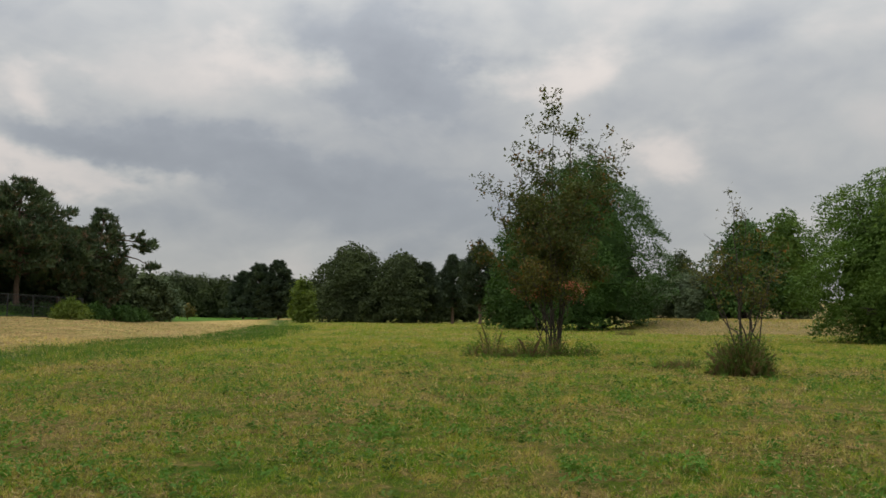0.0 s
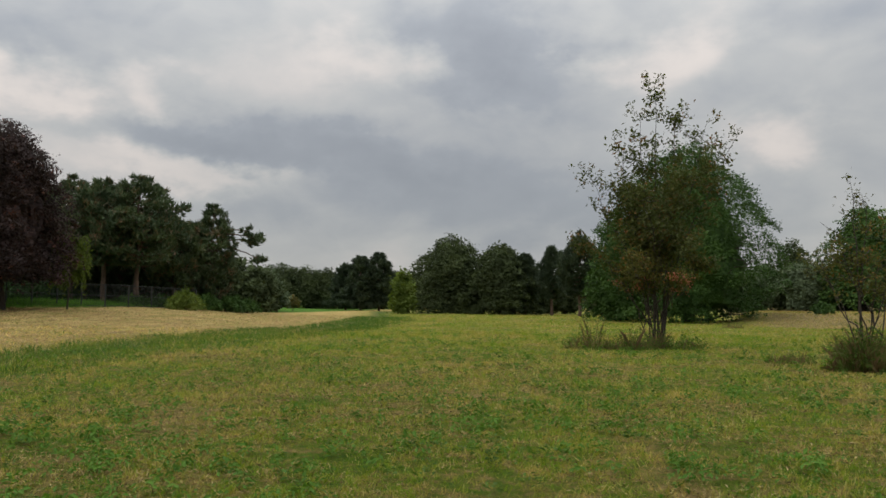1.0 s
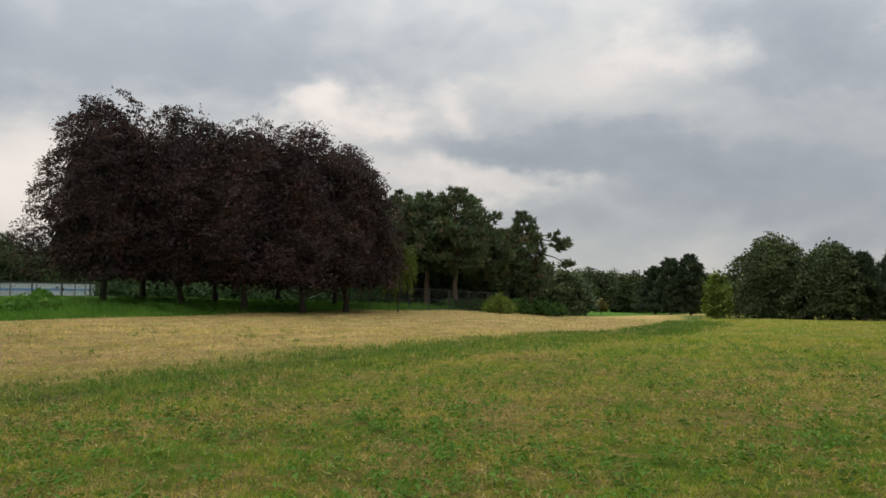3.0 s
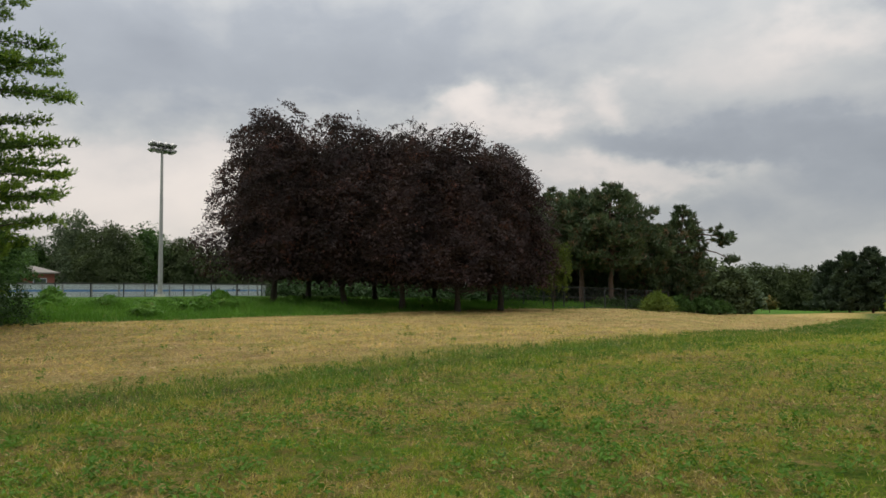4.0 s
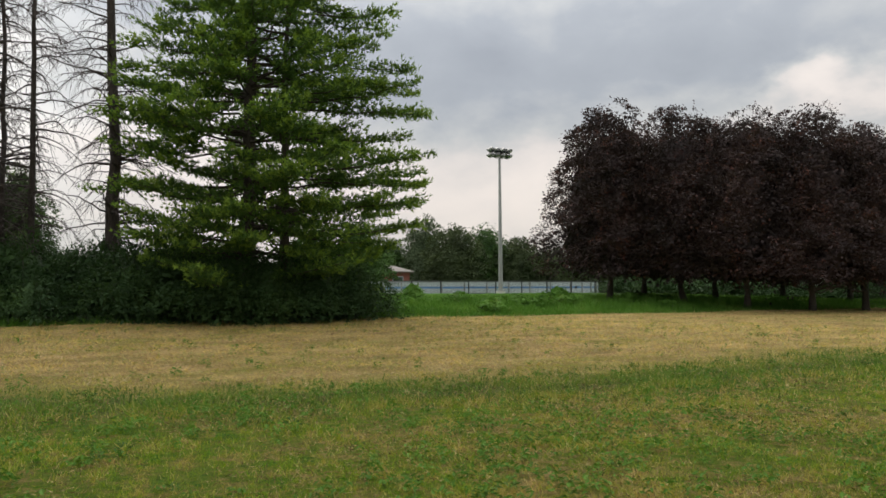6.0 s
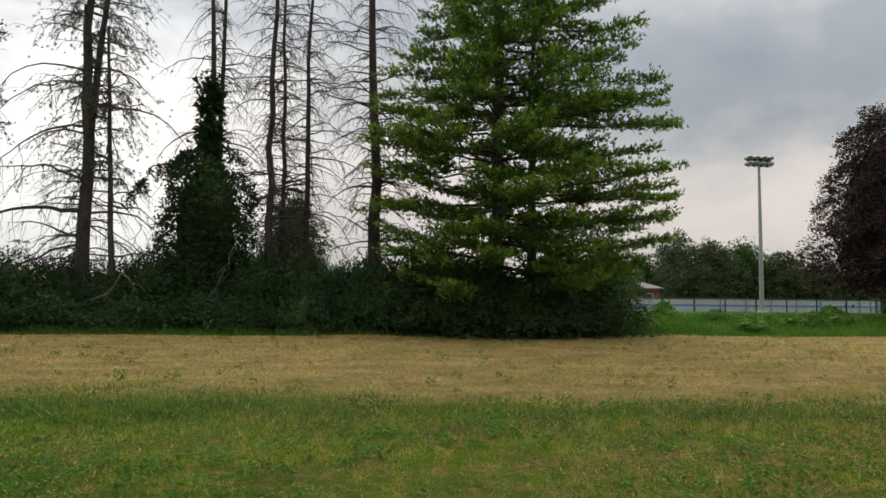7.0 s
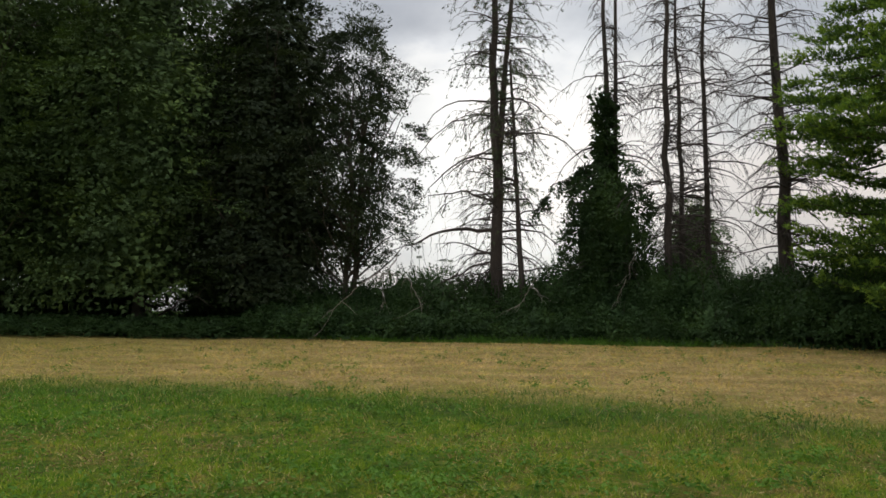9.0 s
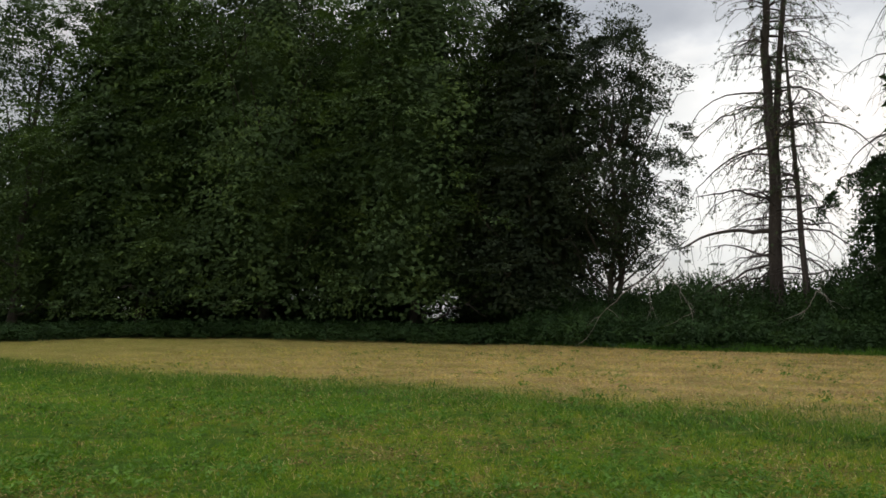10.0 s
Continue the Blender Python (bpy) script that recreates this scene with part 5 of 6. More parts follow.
rng_s = np.random.default_rng(500)
sapling("rowan", spot(-8.1, 24.2), "slender many-stemmed rowan with thinning leaves and red berries", 8.0, 2.3,
        [(0.0, 0.2, 7.9), (-0.6, 0.1, 7.1), (0.75, 0.3, 7.3), (-1.35, -0.2, 6.3), (1.6, 0.2, 6.9), (2.3, -0.3, 6.3), (-2.0, 0.3, 5.2)] + fan(rng_s, 8, 2.2, 4.0, 5.6) + fan(rng_s, 10, 2.2, 2.3, 3.6), M_ROWAN, 501, 13500, 0.12, 2.4, 0, 0.1)
sapling("rowan", spot(-7.7, 23.9), "young rowan with browning leaves and clusters of orange berries", 3.4, 1.5,
        [(-0.9, 0.1, 3.2), (-0.3, 0.0, 3.4), (0.4, 0.1, 3.2), (1.0, -0.1, 2.9), (1.5, 0.1, 2.5), (-1.4, 0.0, 2.7), (0.1, -0.5, 3.0)] + fan(rng_s, 9, 1.6, 2.0, 2.8), M_RUST, 503, 4200, 0.1, 1.5, 45, 0.1)
sapling("cherry_sapling", spot(-20.8, 18.0), "spindly young tree with rusty leaves rising from a dry tuft", 3.9, 1.1,
        [(-0.12, 0.1, 3.9), (0.12, 0.0, 3.4), (0.55, 0.1, 2.9), (-0.5, -0.1, 2.9), (0.9, 0.2, 2.6), (-0.85, 0.1, 2.4)] + fan(rng_s, 6, 1.1, 1.6, 2.6), M_RUST, 502, 1400, 0.085, 1.4, 0, 0.25)


# ---- tufts ----
def tuft(name, at, label, high, wide, count, mat, seed, leafy=0):
    rng = np.random.default_rng(seed)
    root = thing(name, at, label, "grass tuft", "tufts by the saplings")
    q = rng.uniform(0, 6.3, count)
    r = wide * 0.95 * np.sqrt(rng.uniform(0, 1, count)) * (1 + 0.3 * np.sin(q * 3 + seed))
    p = np.stack([r * np.cos(q), r * np.sin(q), np.full(count, -0.03)], -1)
    lean_out = p * np.array([1, 1, 0]) / wide * 0.22 + rng.normal(size=(count, 3)) * 0.24
    d = unit(lean_out + np.array([0, 0, 1.0]))
    l = (high * rng.uniform(0.3, 1.1, count) * (1.05 - 0.62 * np.clip(r / wide, 0, 1.4) ** 2).clip(0.2))[:, None]
    side = unit(np.cross(d, rng.normal(size=(count, 3)))) * 0.008
    mid = p + d * l * 0.6
    tip = p + d * l + lean_out * l * 0.35 - np.array([0, 0, 0.08]) * l
    v = np.stack([p - side, p + side, mid + side * 0.8, tip, mid - side * 0.8], 1).reshape(-1, 3)
    tagged(mesh_object("blade_clump", v, np.arange(count * 5).reshape(-1, 5), mat, root), kind="stuff")
    if leafy:
        pick = rng.integers(count, size=leafy)
        c = p[pick] + d[pick] * l[pick] * rng.uniform(0.35, 1.1, (leafy, 1)) + rng.normal(size=(leafy, 3)) * 0.06
        c[:, 2] = np.maximum(c[:, 2], 0.03)
        v, f = leaf_quads(rng, c, rng.normal(size=c.shape) + np.array([0, 0, 0.5]), np.full(leafy, 0.085), 0.4)
        mesh_object("foliage", v, f, M_TUFTLEAF, root)


tuft("dry_tuft", spot(-20.8, 17.9), "thick tuft of brown dry grass round the sapling's foot", 1.05, 0.5, 1900, M_DRYTUFT, 601, 1500)
for i, (a, d, h, w, n, l) in enumerate([(-3.6, 22.8, 1.15, 0.3, 110, 110), (-2.3, 22.9, 0.6, 0.36, 70, 140), (-5.0, 22.9, 0.5, 0.34, 130, 50), (-6.1, 23.0, 0.9, 0.28, 110, 90), (-7.2, 23.2, 0.55, 0.3, 80, 90), (-8.1, 23.7, 0.75, 0.36, 160, 110), (-9.3, 23.4, 0.6, 0.45, 60, 240), (-10.4, 23.4, 0.5, 0.4, 40, 200), (-16.0, 19.2, 0.3, 0.45, 160, 40), (-17.0, 19.4, 0.36, 0.35, 140, 30), (-13.0, 46, 0.5, 0.6, 200, 0)]):
    tuft("dry_tuft", spot(a, d), "ragged tuft of dry grass and weeds on the mown field", h, w, n, M_DRYTUFT, 610 + i, l)


# ---- rink and floodlight ----
RX, RY0, RY1, RW, RR = -66.5, 22.0, 53.0, 26.0, 7.0  # near side, ends, width and corner of the rink


def rink_outline(off, steps=7):
    """The rounded outline of the rink, grown by off, from the south end of the near side round and back."""
    pts = []
    x0, x1, y0, y1, r = RX - RW - off, RX + off, RY0 - off, RY1 + off, RR + off
    for cx, cy, a0 in ((x1 - r, y0 + r, -90), (x1 - r, y1 - r, 0), (x0 + r, y1 - r, 90), (x0 + r, y0 + r, 180)):
        for k in range(steps + 1):
            a = radians(a0 + 90 * k / steps)
            pts.append((cx + r * math.cos(a), cy + r * math.sin(a)))
    out = []
    for (ax, ay), (bx, by) in zip(pts, pts[1:] + pts[:1]):
        n = max(1, round(math.hypot(bx - ax, by - ay) / 2.4))
        out += [(ax + (bx - ax) * k / n, ay + (by - ay) * k / n) for k in range(n)]
    return out


def beam(bm, a, b, half, z0, z1):
    """A straight upright plank from a to b, as thick as twice half."""
    d = Vector((b[0] - a[0], b[1] - a[1], 0)).normalized()
    s = Vector((-d.y, d.x, 0)) * half
    v = [bm.verts.new((p[0] + s.x * k, p[1] + s.y * k, z)) for z in (z0, z1) for p, k in ((a, -1), (b, -1), (b, 1), (a, 1))]
    for f in ((3, 2, 1, 0), (4, 5, 6, 7), (0, 1, 5, 4), (1, 2, 6, 5), (2, 3, 7, 6), (3, 0, 4, 7)):
        bm.faces.new([v[i] for i in f])


def build_rink():
    z = 1.42
    rink = thing("ice_rink", (0, 0, 0), "outdoor rink with white boards and a blue stripe", "rink")
    line = rink_outline(0.0)
    for a, b in zip(line, line[1:] + line[:1]):
        bm = bmesh.new()
        beam(bm, a, b, 0.03, z + 0.05, z + 1.1)
        board = part("board", bm, M_WHITE, rink)
        bm = bmesh.new()
        beam(bm, a, b, 0.036, z + 0.5, z + 0.68)
        part("stripe", bm, M_BLUE, board, "blue stripe")
        bm = bmesh.new()
        beam(bm, a, b, 0.05, z + 1.1, z + 1.16)
        part("cap_rail", bm, M_GALV, board)
        bm = bmesh.new()
        beam(bm, a, b, 0.045, z - 0.1, z + 0.05)
        part("kick_plate", bm, M_DARKSTEEL, board)
        bm = bmesh.new()
        beam(bm, (a[0] + 0.06, a[1]), (a[0] + 0.16, a[1] + 0.02), 0.04, z - 0.1, z + 1.1)
        part("post", bm, M_GALV, board)
    bm = bmesh.new()
    inner = [bm.verts.new((x, y, z + 0.02)) for x, y in rink_outline(-0.1)]
    bm.faces.new(inner)
    part("slab", bm, M_PATH, rink, "bare concrete slab")
    # wire fence round it
    fence = thing("chain_fence", (0, 0, 0), "low dark wire fence with steel posts before the rink", "fence")
    fl = [(-64.2, 24.6 + 2.85 * k) for k in range(10)]
    fl += [(-64.8, 53.0), (-66.5, 55.3), (-69.0, 56.8), (-72.0, 57.4)]
    for i, p in enumerate(fl):
        bm = bmesh.new()
        bmesh.ops.create_cone(bm, cap_ends=True, segments=8, radius1=0.06, radius2=0.06, depth=1.45, matrix=Matrix.Translation((p[0], p[1], 1.9)))
        part("post", bm, M_DARKSTEEL, fence)
        if i:
            q = fl[i - 1]
            t = Tubes(6)
            t.limb([(*q, 2.58), (*p, 2.58)], 0.045)
            t.build("top_rail", M_DARKSTEEL, fence)
            wires = Tubes(3)
            for k in range(12):
                wires.limb([(*q, 1.35 + 0.1 * k), (*p, 1.35 + 0.1 * k)], 0.006)
            n = 26
            for k in range(n):
                u = (k + 0.5) / n
                x, y = q[0] + (p[0] - q[0]) * u, q[1] + (p[1] - q[1]) * u
                wires.limb([(x, y, 1.32), (x, y, 2.56)], 0.006)
            wires.build("mesh_wire", M_DARKSTEEL, fence)


build_rink()


def floodlight(at, high):
    mast = thing("floodlight_mast", at, "tall grey steel mast with two rows of floodlights", "floodlight")
    t = Tubes(14)
    t.limb([(0, 0, -0.2), (0, 0, 0.02), (0, 0, high * 0.5), (0, 0, high)], [0.21, 0.2, 0.15, 0.1])
    t.build("pole", M_GALV, mast)
    bm = bmesh.new()
    bmesh.ops.create_cone(bm, cap_ends=True, segments=16, radius1=0.42, radius2=0.42, depth=0.4, matrix=Matrix.Translation((0, 0, 0.0)))
    part("base", bm, M_PATH, mast, "concrete foot")
    for zz in (high - 0.42, high + 0.06):
        bm = bmesh.new()
        box(bm, -0.07, -1.0, zz - 0.05, 0.07, 1.0, zz + 0.05)
        bar = part("crossbar", bm, M_DARKSTEEL, mast)
        for y in (-0.9, -0.3, 0.3, 0.9):
            for side in (-1, 1):
                t = Tubes(12)
                c = np.array([side * 0.22, y, zz + 0.16])
                aim = unit(np.array([side * 0.55, y * 0.25, -0.75]))
                t.limb([c - aim * 0.22, c - aim * 0.18, c - aim * 0.02, c + aim * 0.16, c + aim * 0.17, c + aim * 0.15], [0.02, 0.12, 0.18, 0.27, 0.26, 0.01])
                t.build("lamp_head", M_GALV, bar)


floodlight(spot(59.95, 70.5), 70.5 * math.tan(radians(10.15)) + EYE - 1.42)


# ---- house and far things ----
def house(at, turn):
    h = thing("brick_house", at, "low red brick house with a pale hipped roof", "house", turn=turn)
    bm = bmesh.new()
    box(bm, -6, -4, -0.3, 6, 4, 3.0)
    wall = part("wall", bm, M_BRICK, h)
    bm = bmesh.new()
    v = [bm.verts.new(p) for p in ((-6.6, -4.6, 3.0), (6.6, -4.6, 3.0), (6.6, 4.6, 3.0), (-6.6, 4.6, 3.0), (-3, 0, 4.15), (3, 0, 4.15), (-6.6, -4.6, 2.85), (6.6, -4.6, 2.85), (6.6, 4.6, 2.85), (-6.6, 4.6, 2.85))]
    for f in ((0, 1, 5, 4), (1, 2, 5), (2, 3, 4, 5), (3, 0, 4), (1, 0, 6, 7), (2, 1, 7, 8), (3, 2, 8, 9), (0, 3, 9, 6), (6, 9, 8, 7)):
        bm.faces.new([v[i] for i in f])
    part("roof", bm, M_ROOF, h)
    for x in (-4.2, -1.4, 1.6, 4.4):
        bm = bmesh.new()
        box(bm, x - 0.75, -4.06, 0.9, x + 0.75, -3.99, 2.3)
        w = part("window", bm, M_WHITE, wall, "white-framed window")
        bm = bmesh.new()
        box(bm, x - 0.66, -4.09, 1.0, x + 0.66, -4.05, 2.2)
        part("pane", bm, M_GLASS, w)
    bm = bmesh.new()
    box(bm, -6.2, -5.2, 1.2, 6.2, -4.1, 1.32)
    part("porch_rail", bm, M_WHITE, h)


house(spot(69.6, 112), -22 + 90)


def far_mast(at, high):
    mast = thing("floodlight_mast", at, "far floodlight mast beyond the brush", "floodlight", "far masts")
    t = Tubes(6)
    t.limb([(0, 0, -1), (0, 0, high)], [0.13, 0.08])
    t.build("pole", M_GALV, mast)
    bm = bmesh.new()
    box(bm, -0.2, -0.7, high - 0.1, 0.2, 0.7, high + 0.5)
    part("lamp_bank", bm, M_GALV, mast)


for a, d, e in ((112.3, 190, 4.25), (110.6, 230, 4.05), (110.0, 235, 4.0), (109.0, 260, 3.9)):
    far_mast(spot(a, d), tall(a, d, e))


# ---- fence at the grove ----
def grove_fence():
    f = thing("grove_fence", (0, 0, 0), "dark wire fence along the foot of the pines", "fence")
    line = [spot(a, 63.5 - 0.7 * (a - 24)) for a in np.linspace(24.5, 36, 9)]
    for i, p in enumerate(line):
        t = Tubes(6)
        t.limb([(p[0], p[1], p[2] - 0.1), (p[0], p[1], p[2] + 1.6)], 0.045)
        t.build("post", M_DARKSTEEL, f)
        if i:
            q = line[i - 1]
            t = Tubes(4)
            for zz in (0.1, 0.8, 1.55):
                t.limb([(q[0], q[1], q[2] + zz), (p[0], p[1], p[2] + zz)], 0.018)
            for k in range(30):
                u = (k + 0.5) / 30
                x, y, z = (q[j] + (p[j] - q[j]) * u for j in range(3))
                t.limb([(x, y, z + 0.05), (x, y, z + 1.55)], 0.006, 3)
            t.build("mesh_wire", M_DARKSTEEL, f)


grove_fence()


# ---- fallen branches ----
def fallen_branch(at, arms, seed):
    rng = np.random.default_rng(seed)
    root = thing("fallen_branch", at, "bleached bare branch hanging over the brush", "branch", "bleached branches")
    t = Tubes(5)
    for a, b, sag, r in arms:
        line = bow(a, b, sag, 9, 0.04, rng)
        t.limb(line, np.linspace(r * 0.65, r * 0.25, 9))
        for _ in range(4):
            c = line[rng.integers(3, 9)]
            t.limb(bow(c, c + np.array([rng.normal() * 0.2, rng.normal() * 0.4, -rng.uniform(0.2, 0.6)]), 0, 4, 0.03, rng), np.linspace(r * 0.4, r * 0.15, 4), 3)
    t.build("limb", M_BARK_PALE, root)


fallen_branch(spot(115.4, 31.0), [((-1.5, 0.2, 3.6), (0, 0, 2.75), 0.3, 0.045), ((0, 0, 2.75), (0.6, -2.1, 0.5), -0.35, 0.035), ((0, 0, 2.75), (0.2, 1.3, 2.6), -0.1, 0.03), ((0.2, 1.3, 2.6), (0.8, 2.3, 1.2), -0.2, 0.028), ((0, 0.3, 2.7), (0.7, 0.6, 1.3), -0.1, 0.02)], 701)
fallen_branch(spot(104.1, 31.0), [((-2.0, 0.1, 4.2), (0, 0, 2.2), -0.2, 0.03), ((0, 0, 2.2), (0.3, -0.6, 1.2), 0, 0.028), ((0, 0, 2.2), (0.3, 0.4, 1.7), 0, 0.02)], 702)
fallen_branch(spot(97.5, 31.0), [((-1.8, 0.4, 4.0), (0, 0, 2.4), -0.2, 0.026), ((0, 0, 2.4), (0.3, -0.5, 1.3), 0, 0.022)], 703)


# ---- growth of the field ----
def scatter(rng, r0, r1, a0, a1, count, power):
    """Places over a sector, thinning outwards."""
    u = rng.uniform(0, 1, count)
    k = 2 - power
    r = (r0 ** k + u * (r1 ** k - r0 ** k)) ** (1 / k)
    a = np.radians(rng.uniform(a0, a1, count))
    return -np.sin(a) * r, np.cos(a) * r, r


def grass():
    rng = np.random.default_rng(800)
    n = 1150000
    x, y, r = scatter(rng, 5.2, 34, -33, 166, n, 1.55)
    # growth comes in clumps
    keep = rng.uniform(0, 1, n) < 0.52 + 0.48 * np.sin(x * 2.1 + 1.3 * np.sin(y * 1.7)) * np.sin(y * 2.4 + 1.1 * np.sin(x * 1.3))
    tufted = 0.5 + 0.5 * np.sin(x * 8.1 + 2.2 * np.sin(y * 6.3 + x)) * np.sin(y * 7.4 + 2.2 * np.sin(x * 5.6 - y))
    keep &= rng.uniform(0, 1, n) < 0.2 + 0.8 * tufted
    x, y, r, tufted = x[keep], y[keep], r[keep], tufted[keep]
    n = len(x)
    stay = (x > rim(y)) | (rng.uniform(0, 1, n) < 0.35)
    x, y, r, tufted = x[stay], y[stay], r[stay], tufted[stay]
    n = len(x)
    straw = x < rim(y)
    lane = ~straw & (x < rim(y) + 2.6)
    d = unit(np.stack([rng.normal(size=n), rng.normal(size=n), np.where(straw, 0.35, 1.1) + np.abs(rng.normal(size=n)) * 0.4], -1))
    l = rng.uniform(0.03, 0.085, n) * np.where(lane, 1.7, 1.0) * np.where(straw, 1.3, 1.0) * (0.8 + r / 40) * (0.6 + 0.8 * tufted)
    w = (0.0018 + 0.00034 * r) * rng.uniform(0.7, 1.4, n)
    p = np.stack([x, y, height(x, y) - 0.005], -1)
    s = unit(np.cross(d, rng.normal(size=(n, 3)))) * w[:, None]
    v = np.stack([p - s, p + s, p + d * l[:, None]], 1).reshape(-1, 3)
    # coarser growth farther out
    m = 110000
    x, y, r = scatter(rng, 28, 95, -33, 60, m, 1.3)
    ok = x > rim(y) + 0.8
    x, y, r = x[ok], y[ok], r[ok]
    m = len(x)
    d = unit(np.stack([rng.normal(size=m), rng.normal(size=m), 1.2 + np.abs(rng.normal(size=m)) * 0.4], -1))
    p = np.stack([x, y, height(x, y) - 0.01], -1)
    s = unit(np.cross(d, rng.normal(size=(m, 3)))) * (0.0006 * r)[:, None]
    v = np.concatenate([v, np.stack([p - s, p + s, p + d * rng.uniform(0.05, 0.12, m)[:, None]], 1).reshape(-1, 3)])
    n += m
    ob = mesh_object("grass", v, np.arange(n * 3).reshape(-1, 3), M_BLADE)
    tagged(ob, "short mown grass and dry stalks over the field", "grass", kind="stuff")


def lane_grass():
    """The lush strip along the straw: taller fresh tufts on both its rims, short dark grass in its track."""
    rng = np.random.default_rng(813)
    n = 130000
    y = -36 + 110 * rng.uniform(0, 1, n)
    into = rng.uniform(-1.3, 4.2, n)
    tufted = 0.5 + 0.5 * np.sin(y * 2.3 + 2 * np.sin(into * 1.9 + y * 0.7)) * np.sin(into * 3.1 + 1.7 * np.sin(y * 1.3))
    track = np.exp(-((into - 1.1 - 0.3 * np.sin(y * 0.35)) / 0.65) ** 2)
    ok = rng.uniform(0, 1, n) < (0.12 + 0.88 * tufted ** 1.4) * np.interp(into, [-1.3, -0.3, 2.5, 4.2], [0.3, 1.0, 0.8, 0.1]) * np.interp(y, [25, 70], [1.0, 0.35])
    x, y, track, tufted = (rim(y) + into)[ok], y[ok], track[ok], tufted[ok]
    n = len(x)
    d = unit(np.stack([rng.normal(size=n), rng.normal(size=n), 1.5 + np.abs(rng.normal(size=n)) * 0.5], -1))
    l = rng.uniform(0.06, 0.19, n) * (0.55 + 0.7 * tufted) * (1 - 0.5 * track)
    r = np.hypot(x, y)
    p = np.stack([x, y, height(x, y) - 0.005], -1)
    s = unit(np.cross(d, rng.normal(size=(n, 3)))) * ((0.0022 + 0.0003 * r) * rng.uniform(0.7, 1.4, n))[:, None]
    v = np.stack([p - s, p + s, p + d * l[:, None]], 1).reshape(-1, 3)
    ob = mesh_object("lane_grass", v, np.arange(n * 3).reshape(-1, 3), M_LANE)
    tagged(ob, "lush green strip of taller grass along the straw", "grass", kind="stuff")


def straw():
    rng = np.random.default_rng(807)
    n = 260000
    x, y, r = scatter(rng, 12.5, 78, 8, 166, n, 1.2)
    ok = (x < rim(y) - 0.7 + rng.normal(size=n) * 1.1) & (x > -30.2) & (rng.uniform(0, 1, n) > 0.75 * np.clip((-8 - y) / 24, 0, 1))
    x, y, r = x[ok], y[ok], r[ok]
    n = len(x)
    d = unit(np.stack([rng.normal(size=n), rng.normal(size=n), np.abs(rng.normal(size=n)) * 0.35], -1))
    l = rng.uniform(0.06, 0.18, n)
    w = (0.0012 + 0.0003 * r) * rng.uniform(0.6, 1.4, n)
    p = np.stack([x, y, height(x, y) + rng.uniform(0.0, 0.04, n)], -1)
    s = unit(np.cross(d, rng.normal(size=(n, 3)) * 0.4 + np.array([0, 0, 1.0]))) * w[:, None]
    v = np.stack([p - s, p + s, p + d * l[:, None]], 1).reshape(-1, 3)
    ob = mesh_object("straw", v, np.arange(n * 3).reshape(-1, 3), M_STRAW)
    tagged(ob, "cut dry stalks lying over the bleached stubble", "straw", kind="stuff")


def thatch():
    rng = np.random.default_rng(809)
    n = 330000
    x, y, r = scatter(rng, 5.2, 20, -33, 166, n, 1.5)
    brown = np.sin(x * 1.1 + 1.6 * np.sin(y * 0.9)) * np.sin(y * 1.3 + 1.2 * np.sin(x * 0.7)) + 0.5 * np.sin(x * 3.7 + y) * np.sin(y * 4.1 - x)
    ok = (rng.uniform(-0.9, 1.2, n) < brown - 0.5 * np.clip((5 - y) / 10, 0, 1)) & (x > rim(y) + 0.5)
    x, y, r = x[ok], y[ok], r[ok]
    n = len(x)
    d = unit(np.stack([rng.normal(size=n), rng.normal(size=n), np.abs(rng.normal(size=n)) * 0.45], -1))
    l = rng.uniform(0.025, 0.08, n)
    w = (0.0015 + 0.0003 * r) * rng.uniform(0.6, 1.4, n)
    p = np.stack([x, y, height(x, y) + rng.uniform(0.003, 0.035, n)], -1)
    s = unit(np.cross(d, rng.normal(size=(n, 3)) * 0.5 + np.array([0, 0, 1.0]))) * w[:, None]
    v = np.stack([p - s, p + s, p + d * l[:, None]], 1).reshape(-1, 3)
    ob = mesh_object("thatch", v, np.arange(n * 3).reshape(-1, 3), M_THATCH)
    tagged(ob, "dead brown clippings lying between the grass", "thatch", kind="stuff")


def weeds():
    rng = np.random.default_rng(801)
    n = 8000
    x, y, r = scatter(rng, 5.5, 32, -33, 166, n, 1.35)
    ok = ((x > rim(y)) | (rng.uniform(0, 1, n) < 0.3)) & (np.sin(x * 0.9 + 2) * np.sin(y * 0.8 + x * 0.3) + rng.uniform(-0.7, 0.9, n) > 0)
    x, y = x[ok], y[ok]
    P, D, S = [], [], []
    for cx, cy in zip(x, y):
        k = int(rng.integers(8, 24))
        south = float(np.clip((2 - cy) / 10, 0, 1))
        big = rng.uniform(0.04, 0.14) * (1 + 0.35 * south)
        q = rng.uniform(0, 6.3, k)
        rad = big * np.sqrt(rng.uniform(0.05, 1, k))
        P.append(np.stack([cx + rad * np.cos(q), cy + rad * np.sin(q), height(cx, cy) + rng.uniform(0.02, 0.13, k)], -1))
        D.append(np.stack([np.cos(q) * 0.5, np.sin(q) * 0.5, np.ones(k)], -1) + rng.normal(size=(k, 3)) * 0.35)
        S.append(np.full(k, 0.03 + big * 0.26))
    v, f = leaf_quads(rng, np.concatenate(P), np.concatenate(D), np.concatenate(S), 0.5)
    ob = mesh_object("weeds", v, f, M_WEED)
    tagged(ob, "low broad-leaved weeds and clover among the grass", "weeds", kind="stuff")


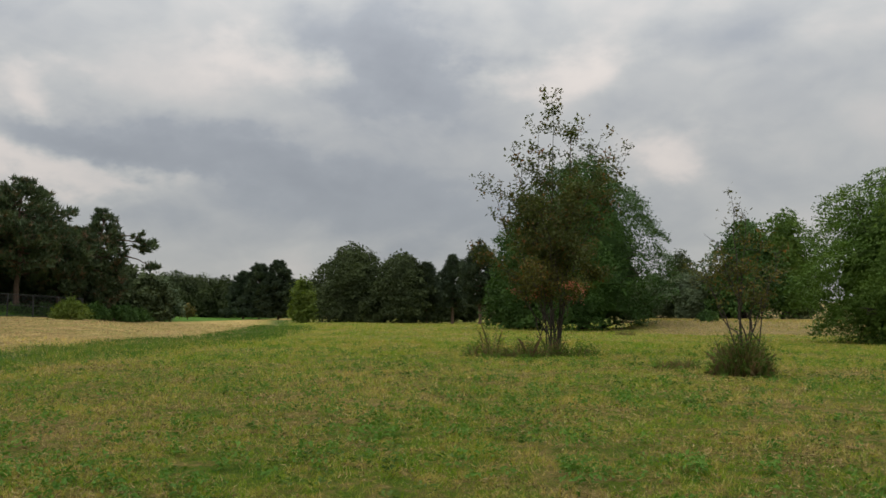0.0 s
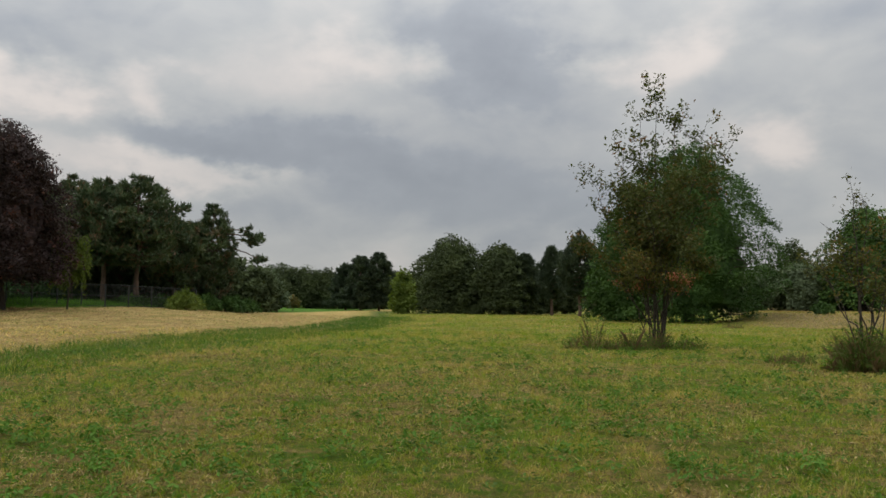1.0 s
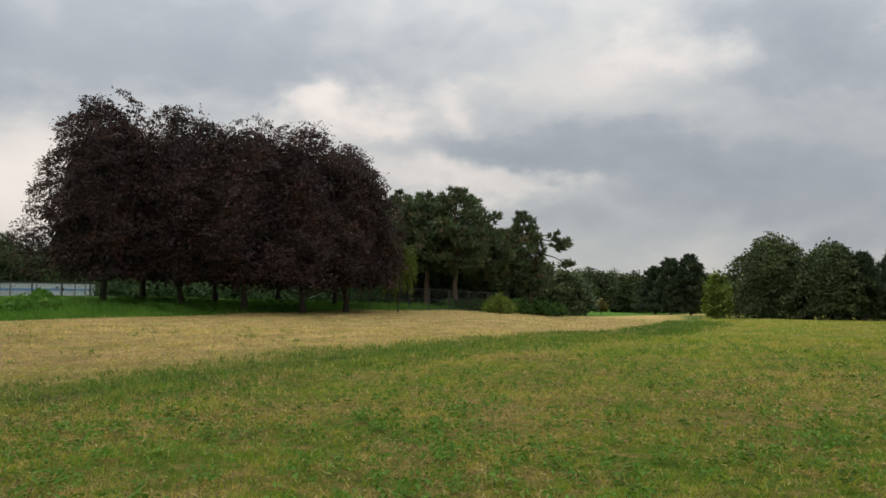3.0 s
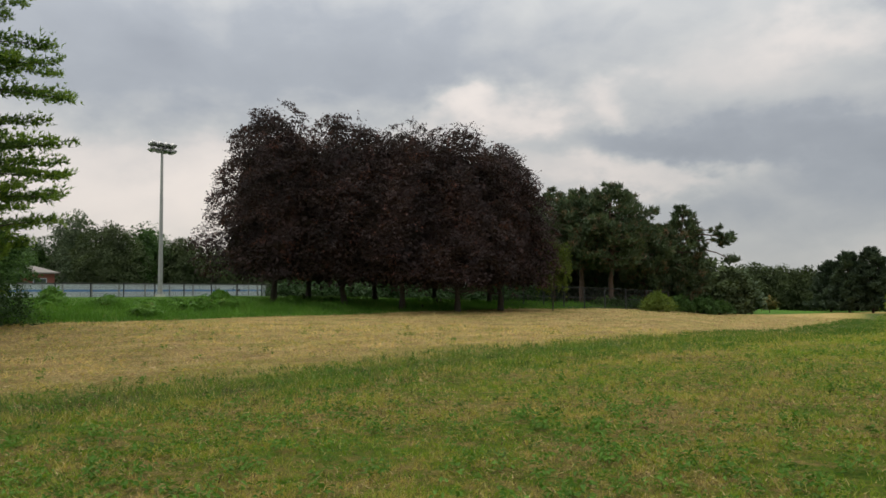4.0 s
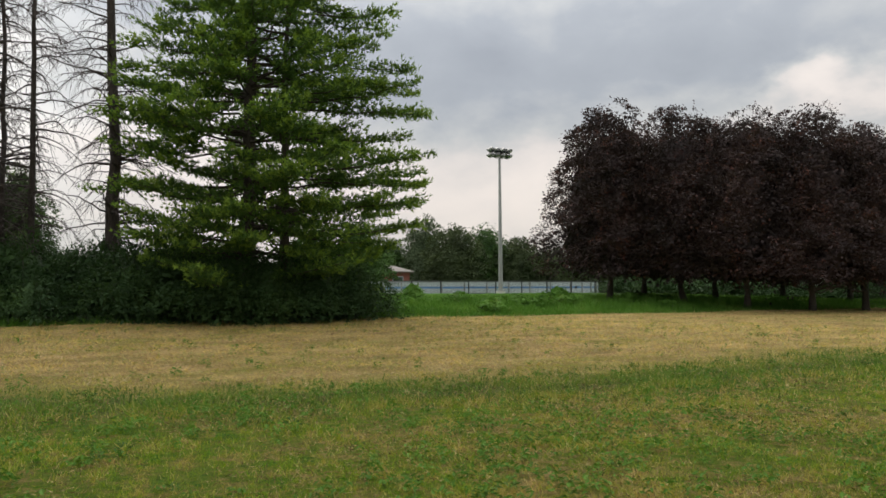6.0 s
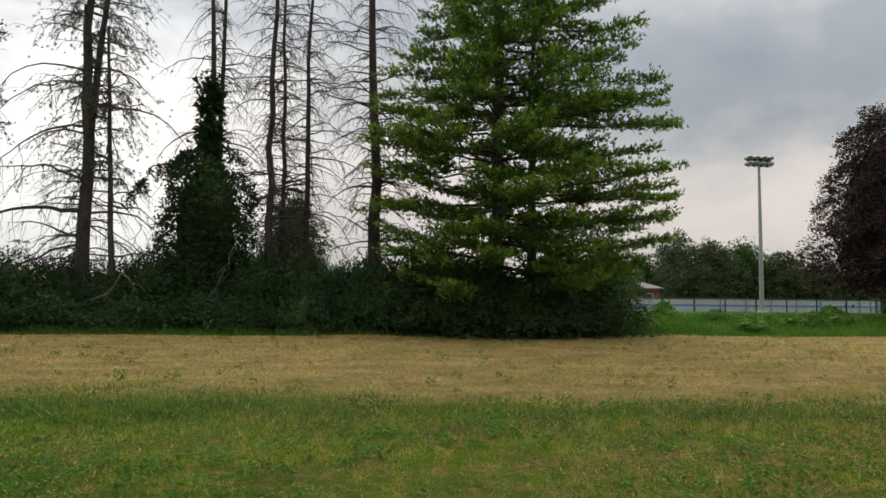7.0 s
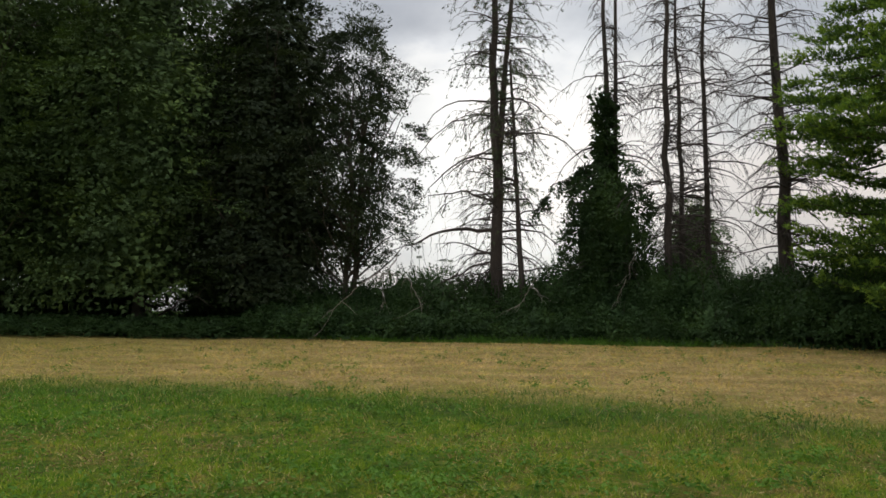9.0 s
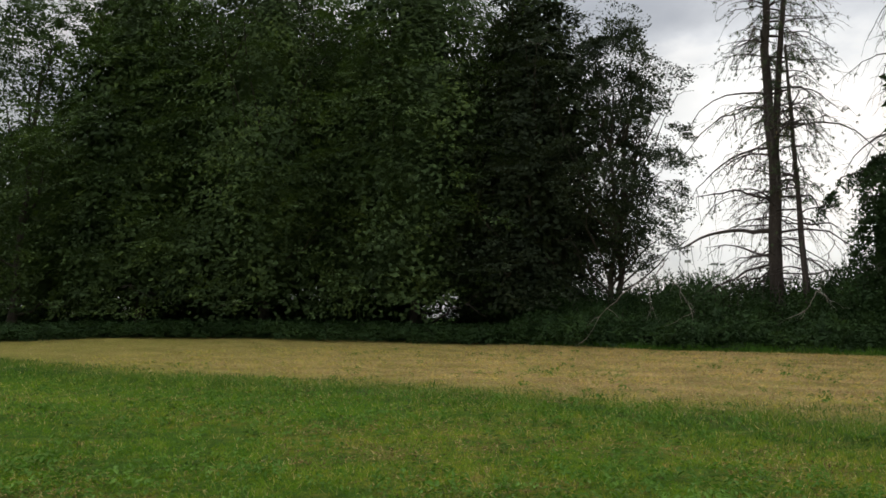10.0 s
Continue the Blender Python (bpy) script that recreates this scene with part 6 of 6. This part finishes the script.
def docks():
    """Rosettes of broad dull leaves, spreading low between the mown grass."""
    rng = np.random.default_rng(811)
    n = 1300
    x, y, r = scatter(rng, 5.4, 24, -33, 166, n, 1.2)
    ok = (np.sin(x * 0.7 + 1.1 * np.sin(y * 0.5)) * np.sin(y * 0.6 + 0.4 * x) + rng.uniform(-0.8, 0.6, n) > 0) & (x > rim(y) + 0.3)
    x, y = x[ok], y[ok]
    P, D, S, G = [], [], [], []
    for cx, cy in zip(x, y):
        k = int(rng.integers(9, 24))
        big = rng.uniform(0.05, 0.15)
        q = rng.uniform(0, 6.3, k)
        rad = big * np.sqrt(rng.uniform(0.03, 1, k))
        z = height(cx, cy) + 0.03 + (0.35 * big + 0.03) * (1 - (rad / big) ** 2) + rng.uniform(0, 0.05, k)
        P.append(np.stack([cx + rad * np.cos(q), cy + rad * np.sin(q), z], -1))
        D.append(np.stack([-np.cos(q) * 0.35, -np.sin(q) * 0.35, np.ones(k)], -1) + rng.normal(size=(k, 3)) * 0.4)
        S.append(np.full(k, 0.03 + big * 0.3))
        G.append(np.stack([np.cos(q), np.sin(q), np.full(k, 0.3)], -1))
    v, f = leaf_quads(rng, np.concatenate(P), np.concatenate(D), np.concatenate(S), 0.42, False, np.concatenate(G))
    ob = mesh_object("docks", v, f, M_DOCK)
    tagged(ob, "dull green rosettes of broad leaves in the mown grass", "weeds", kind="stuff")


def tall_grass():
    rng = np.random.default_rng(802)
    n = 60000
    y = rng.uniform(12, 62, n)
    x = -30.0 - rng.uniform(0, 1, n) ** 1.3 * 12
    n2 = 16000
    y2 = rng.uniform(-42, 12, n2)
    x2 = -29.7 - np.abs(rng.normal(size=n2)) * 0.8
    x, y = np.concatenate([x, x2]), np.concatenate([y, y2])
    n = len(x)
    clump = 0.35 + 0.65 * (0.5 + 0.5 * np.sin(x * 1.9 + np.sin(y * 1.3) * 2.4) * np.sin(y * 1.6 + 0.8 * x + np.sin(x * 2.7)))
    l = rng.uniform(0.22, 0.75, n) * clump * np.where(np.arange(n) < 60000, np.interp(-x, [30, 32, 35, 38, 42], [0.5, 1.0, 0.9, 0.45, 0.4]), 0.75)
    d = unit(np.stack([rng.normal(size=n) * 0.35, rng.normal(size=n) * 0.35, np.ones(n)], -1))
    p = np.stack([x, y, height(x, y) - 0.02], -1)
    s = unit(np.cross(d, rng.normal(size=(n, 3)))) * 0.018
    bend = np.stack([rng.normal(size=n), rng.normal(size=n), np.full(n, -0.3)], -1) * 0.18
    v = np.stack([p - s, p + s, p + d * l[:, None] + bend * l[:, None]], 1).reshape(-1, 3)
    ob = mesh_object("tall_grass", v, np.arange(n * 3).reshape(-1, 3), M_TALL)
    tagged(ob, "rank bright green grass along the field's verge", "grass", kind="stuff")


def verge_weeds():
    rng = np.random.default_rng(803)
    kinds = [shrub("verge_weed", spot(66.3, 40.5), "leafy bright green weed clump on the verge", 0.95, 0.9, M_TALL, 804, 900, 0.12, "verge weeds", 0, "weed", 40), shrub("verge_weed", spot(56.0, 43.0), "leafy bright green weed clump on the verge", 0.7, 1.0, M_TALL, 805, 900, 0.12, "verge weeds", 0, "weed", 40)]
    for i in range(22):
        a = rng.uniform(38, 70)
        d = rng.uniform(31.5, 37) / math.sin(radians(a))
        copy_thing(kinds[i % 2], pose(*spot(a, d), 0, 0, 40 * i) @ Matrix.Diagonal((1, 1, rng.uniform(0.4, 0.65), 1)))


verge_weeds()
grass()
lane_grass()
thatch()
straw()
weeds()
docks()
tall_grass()
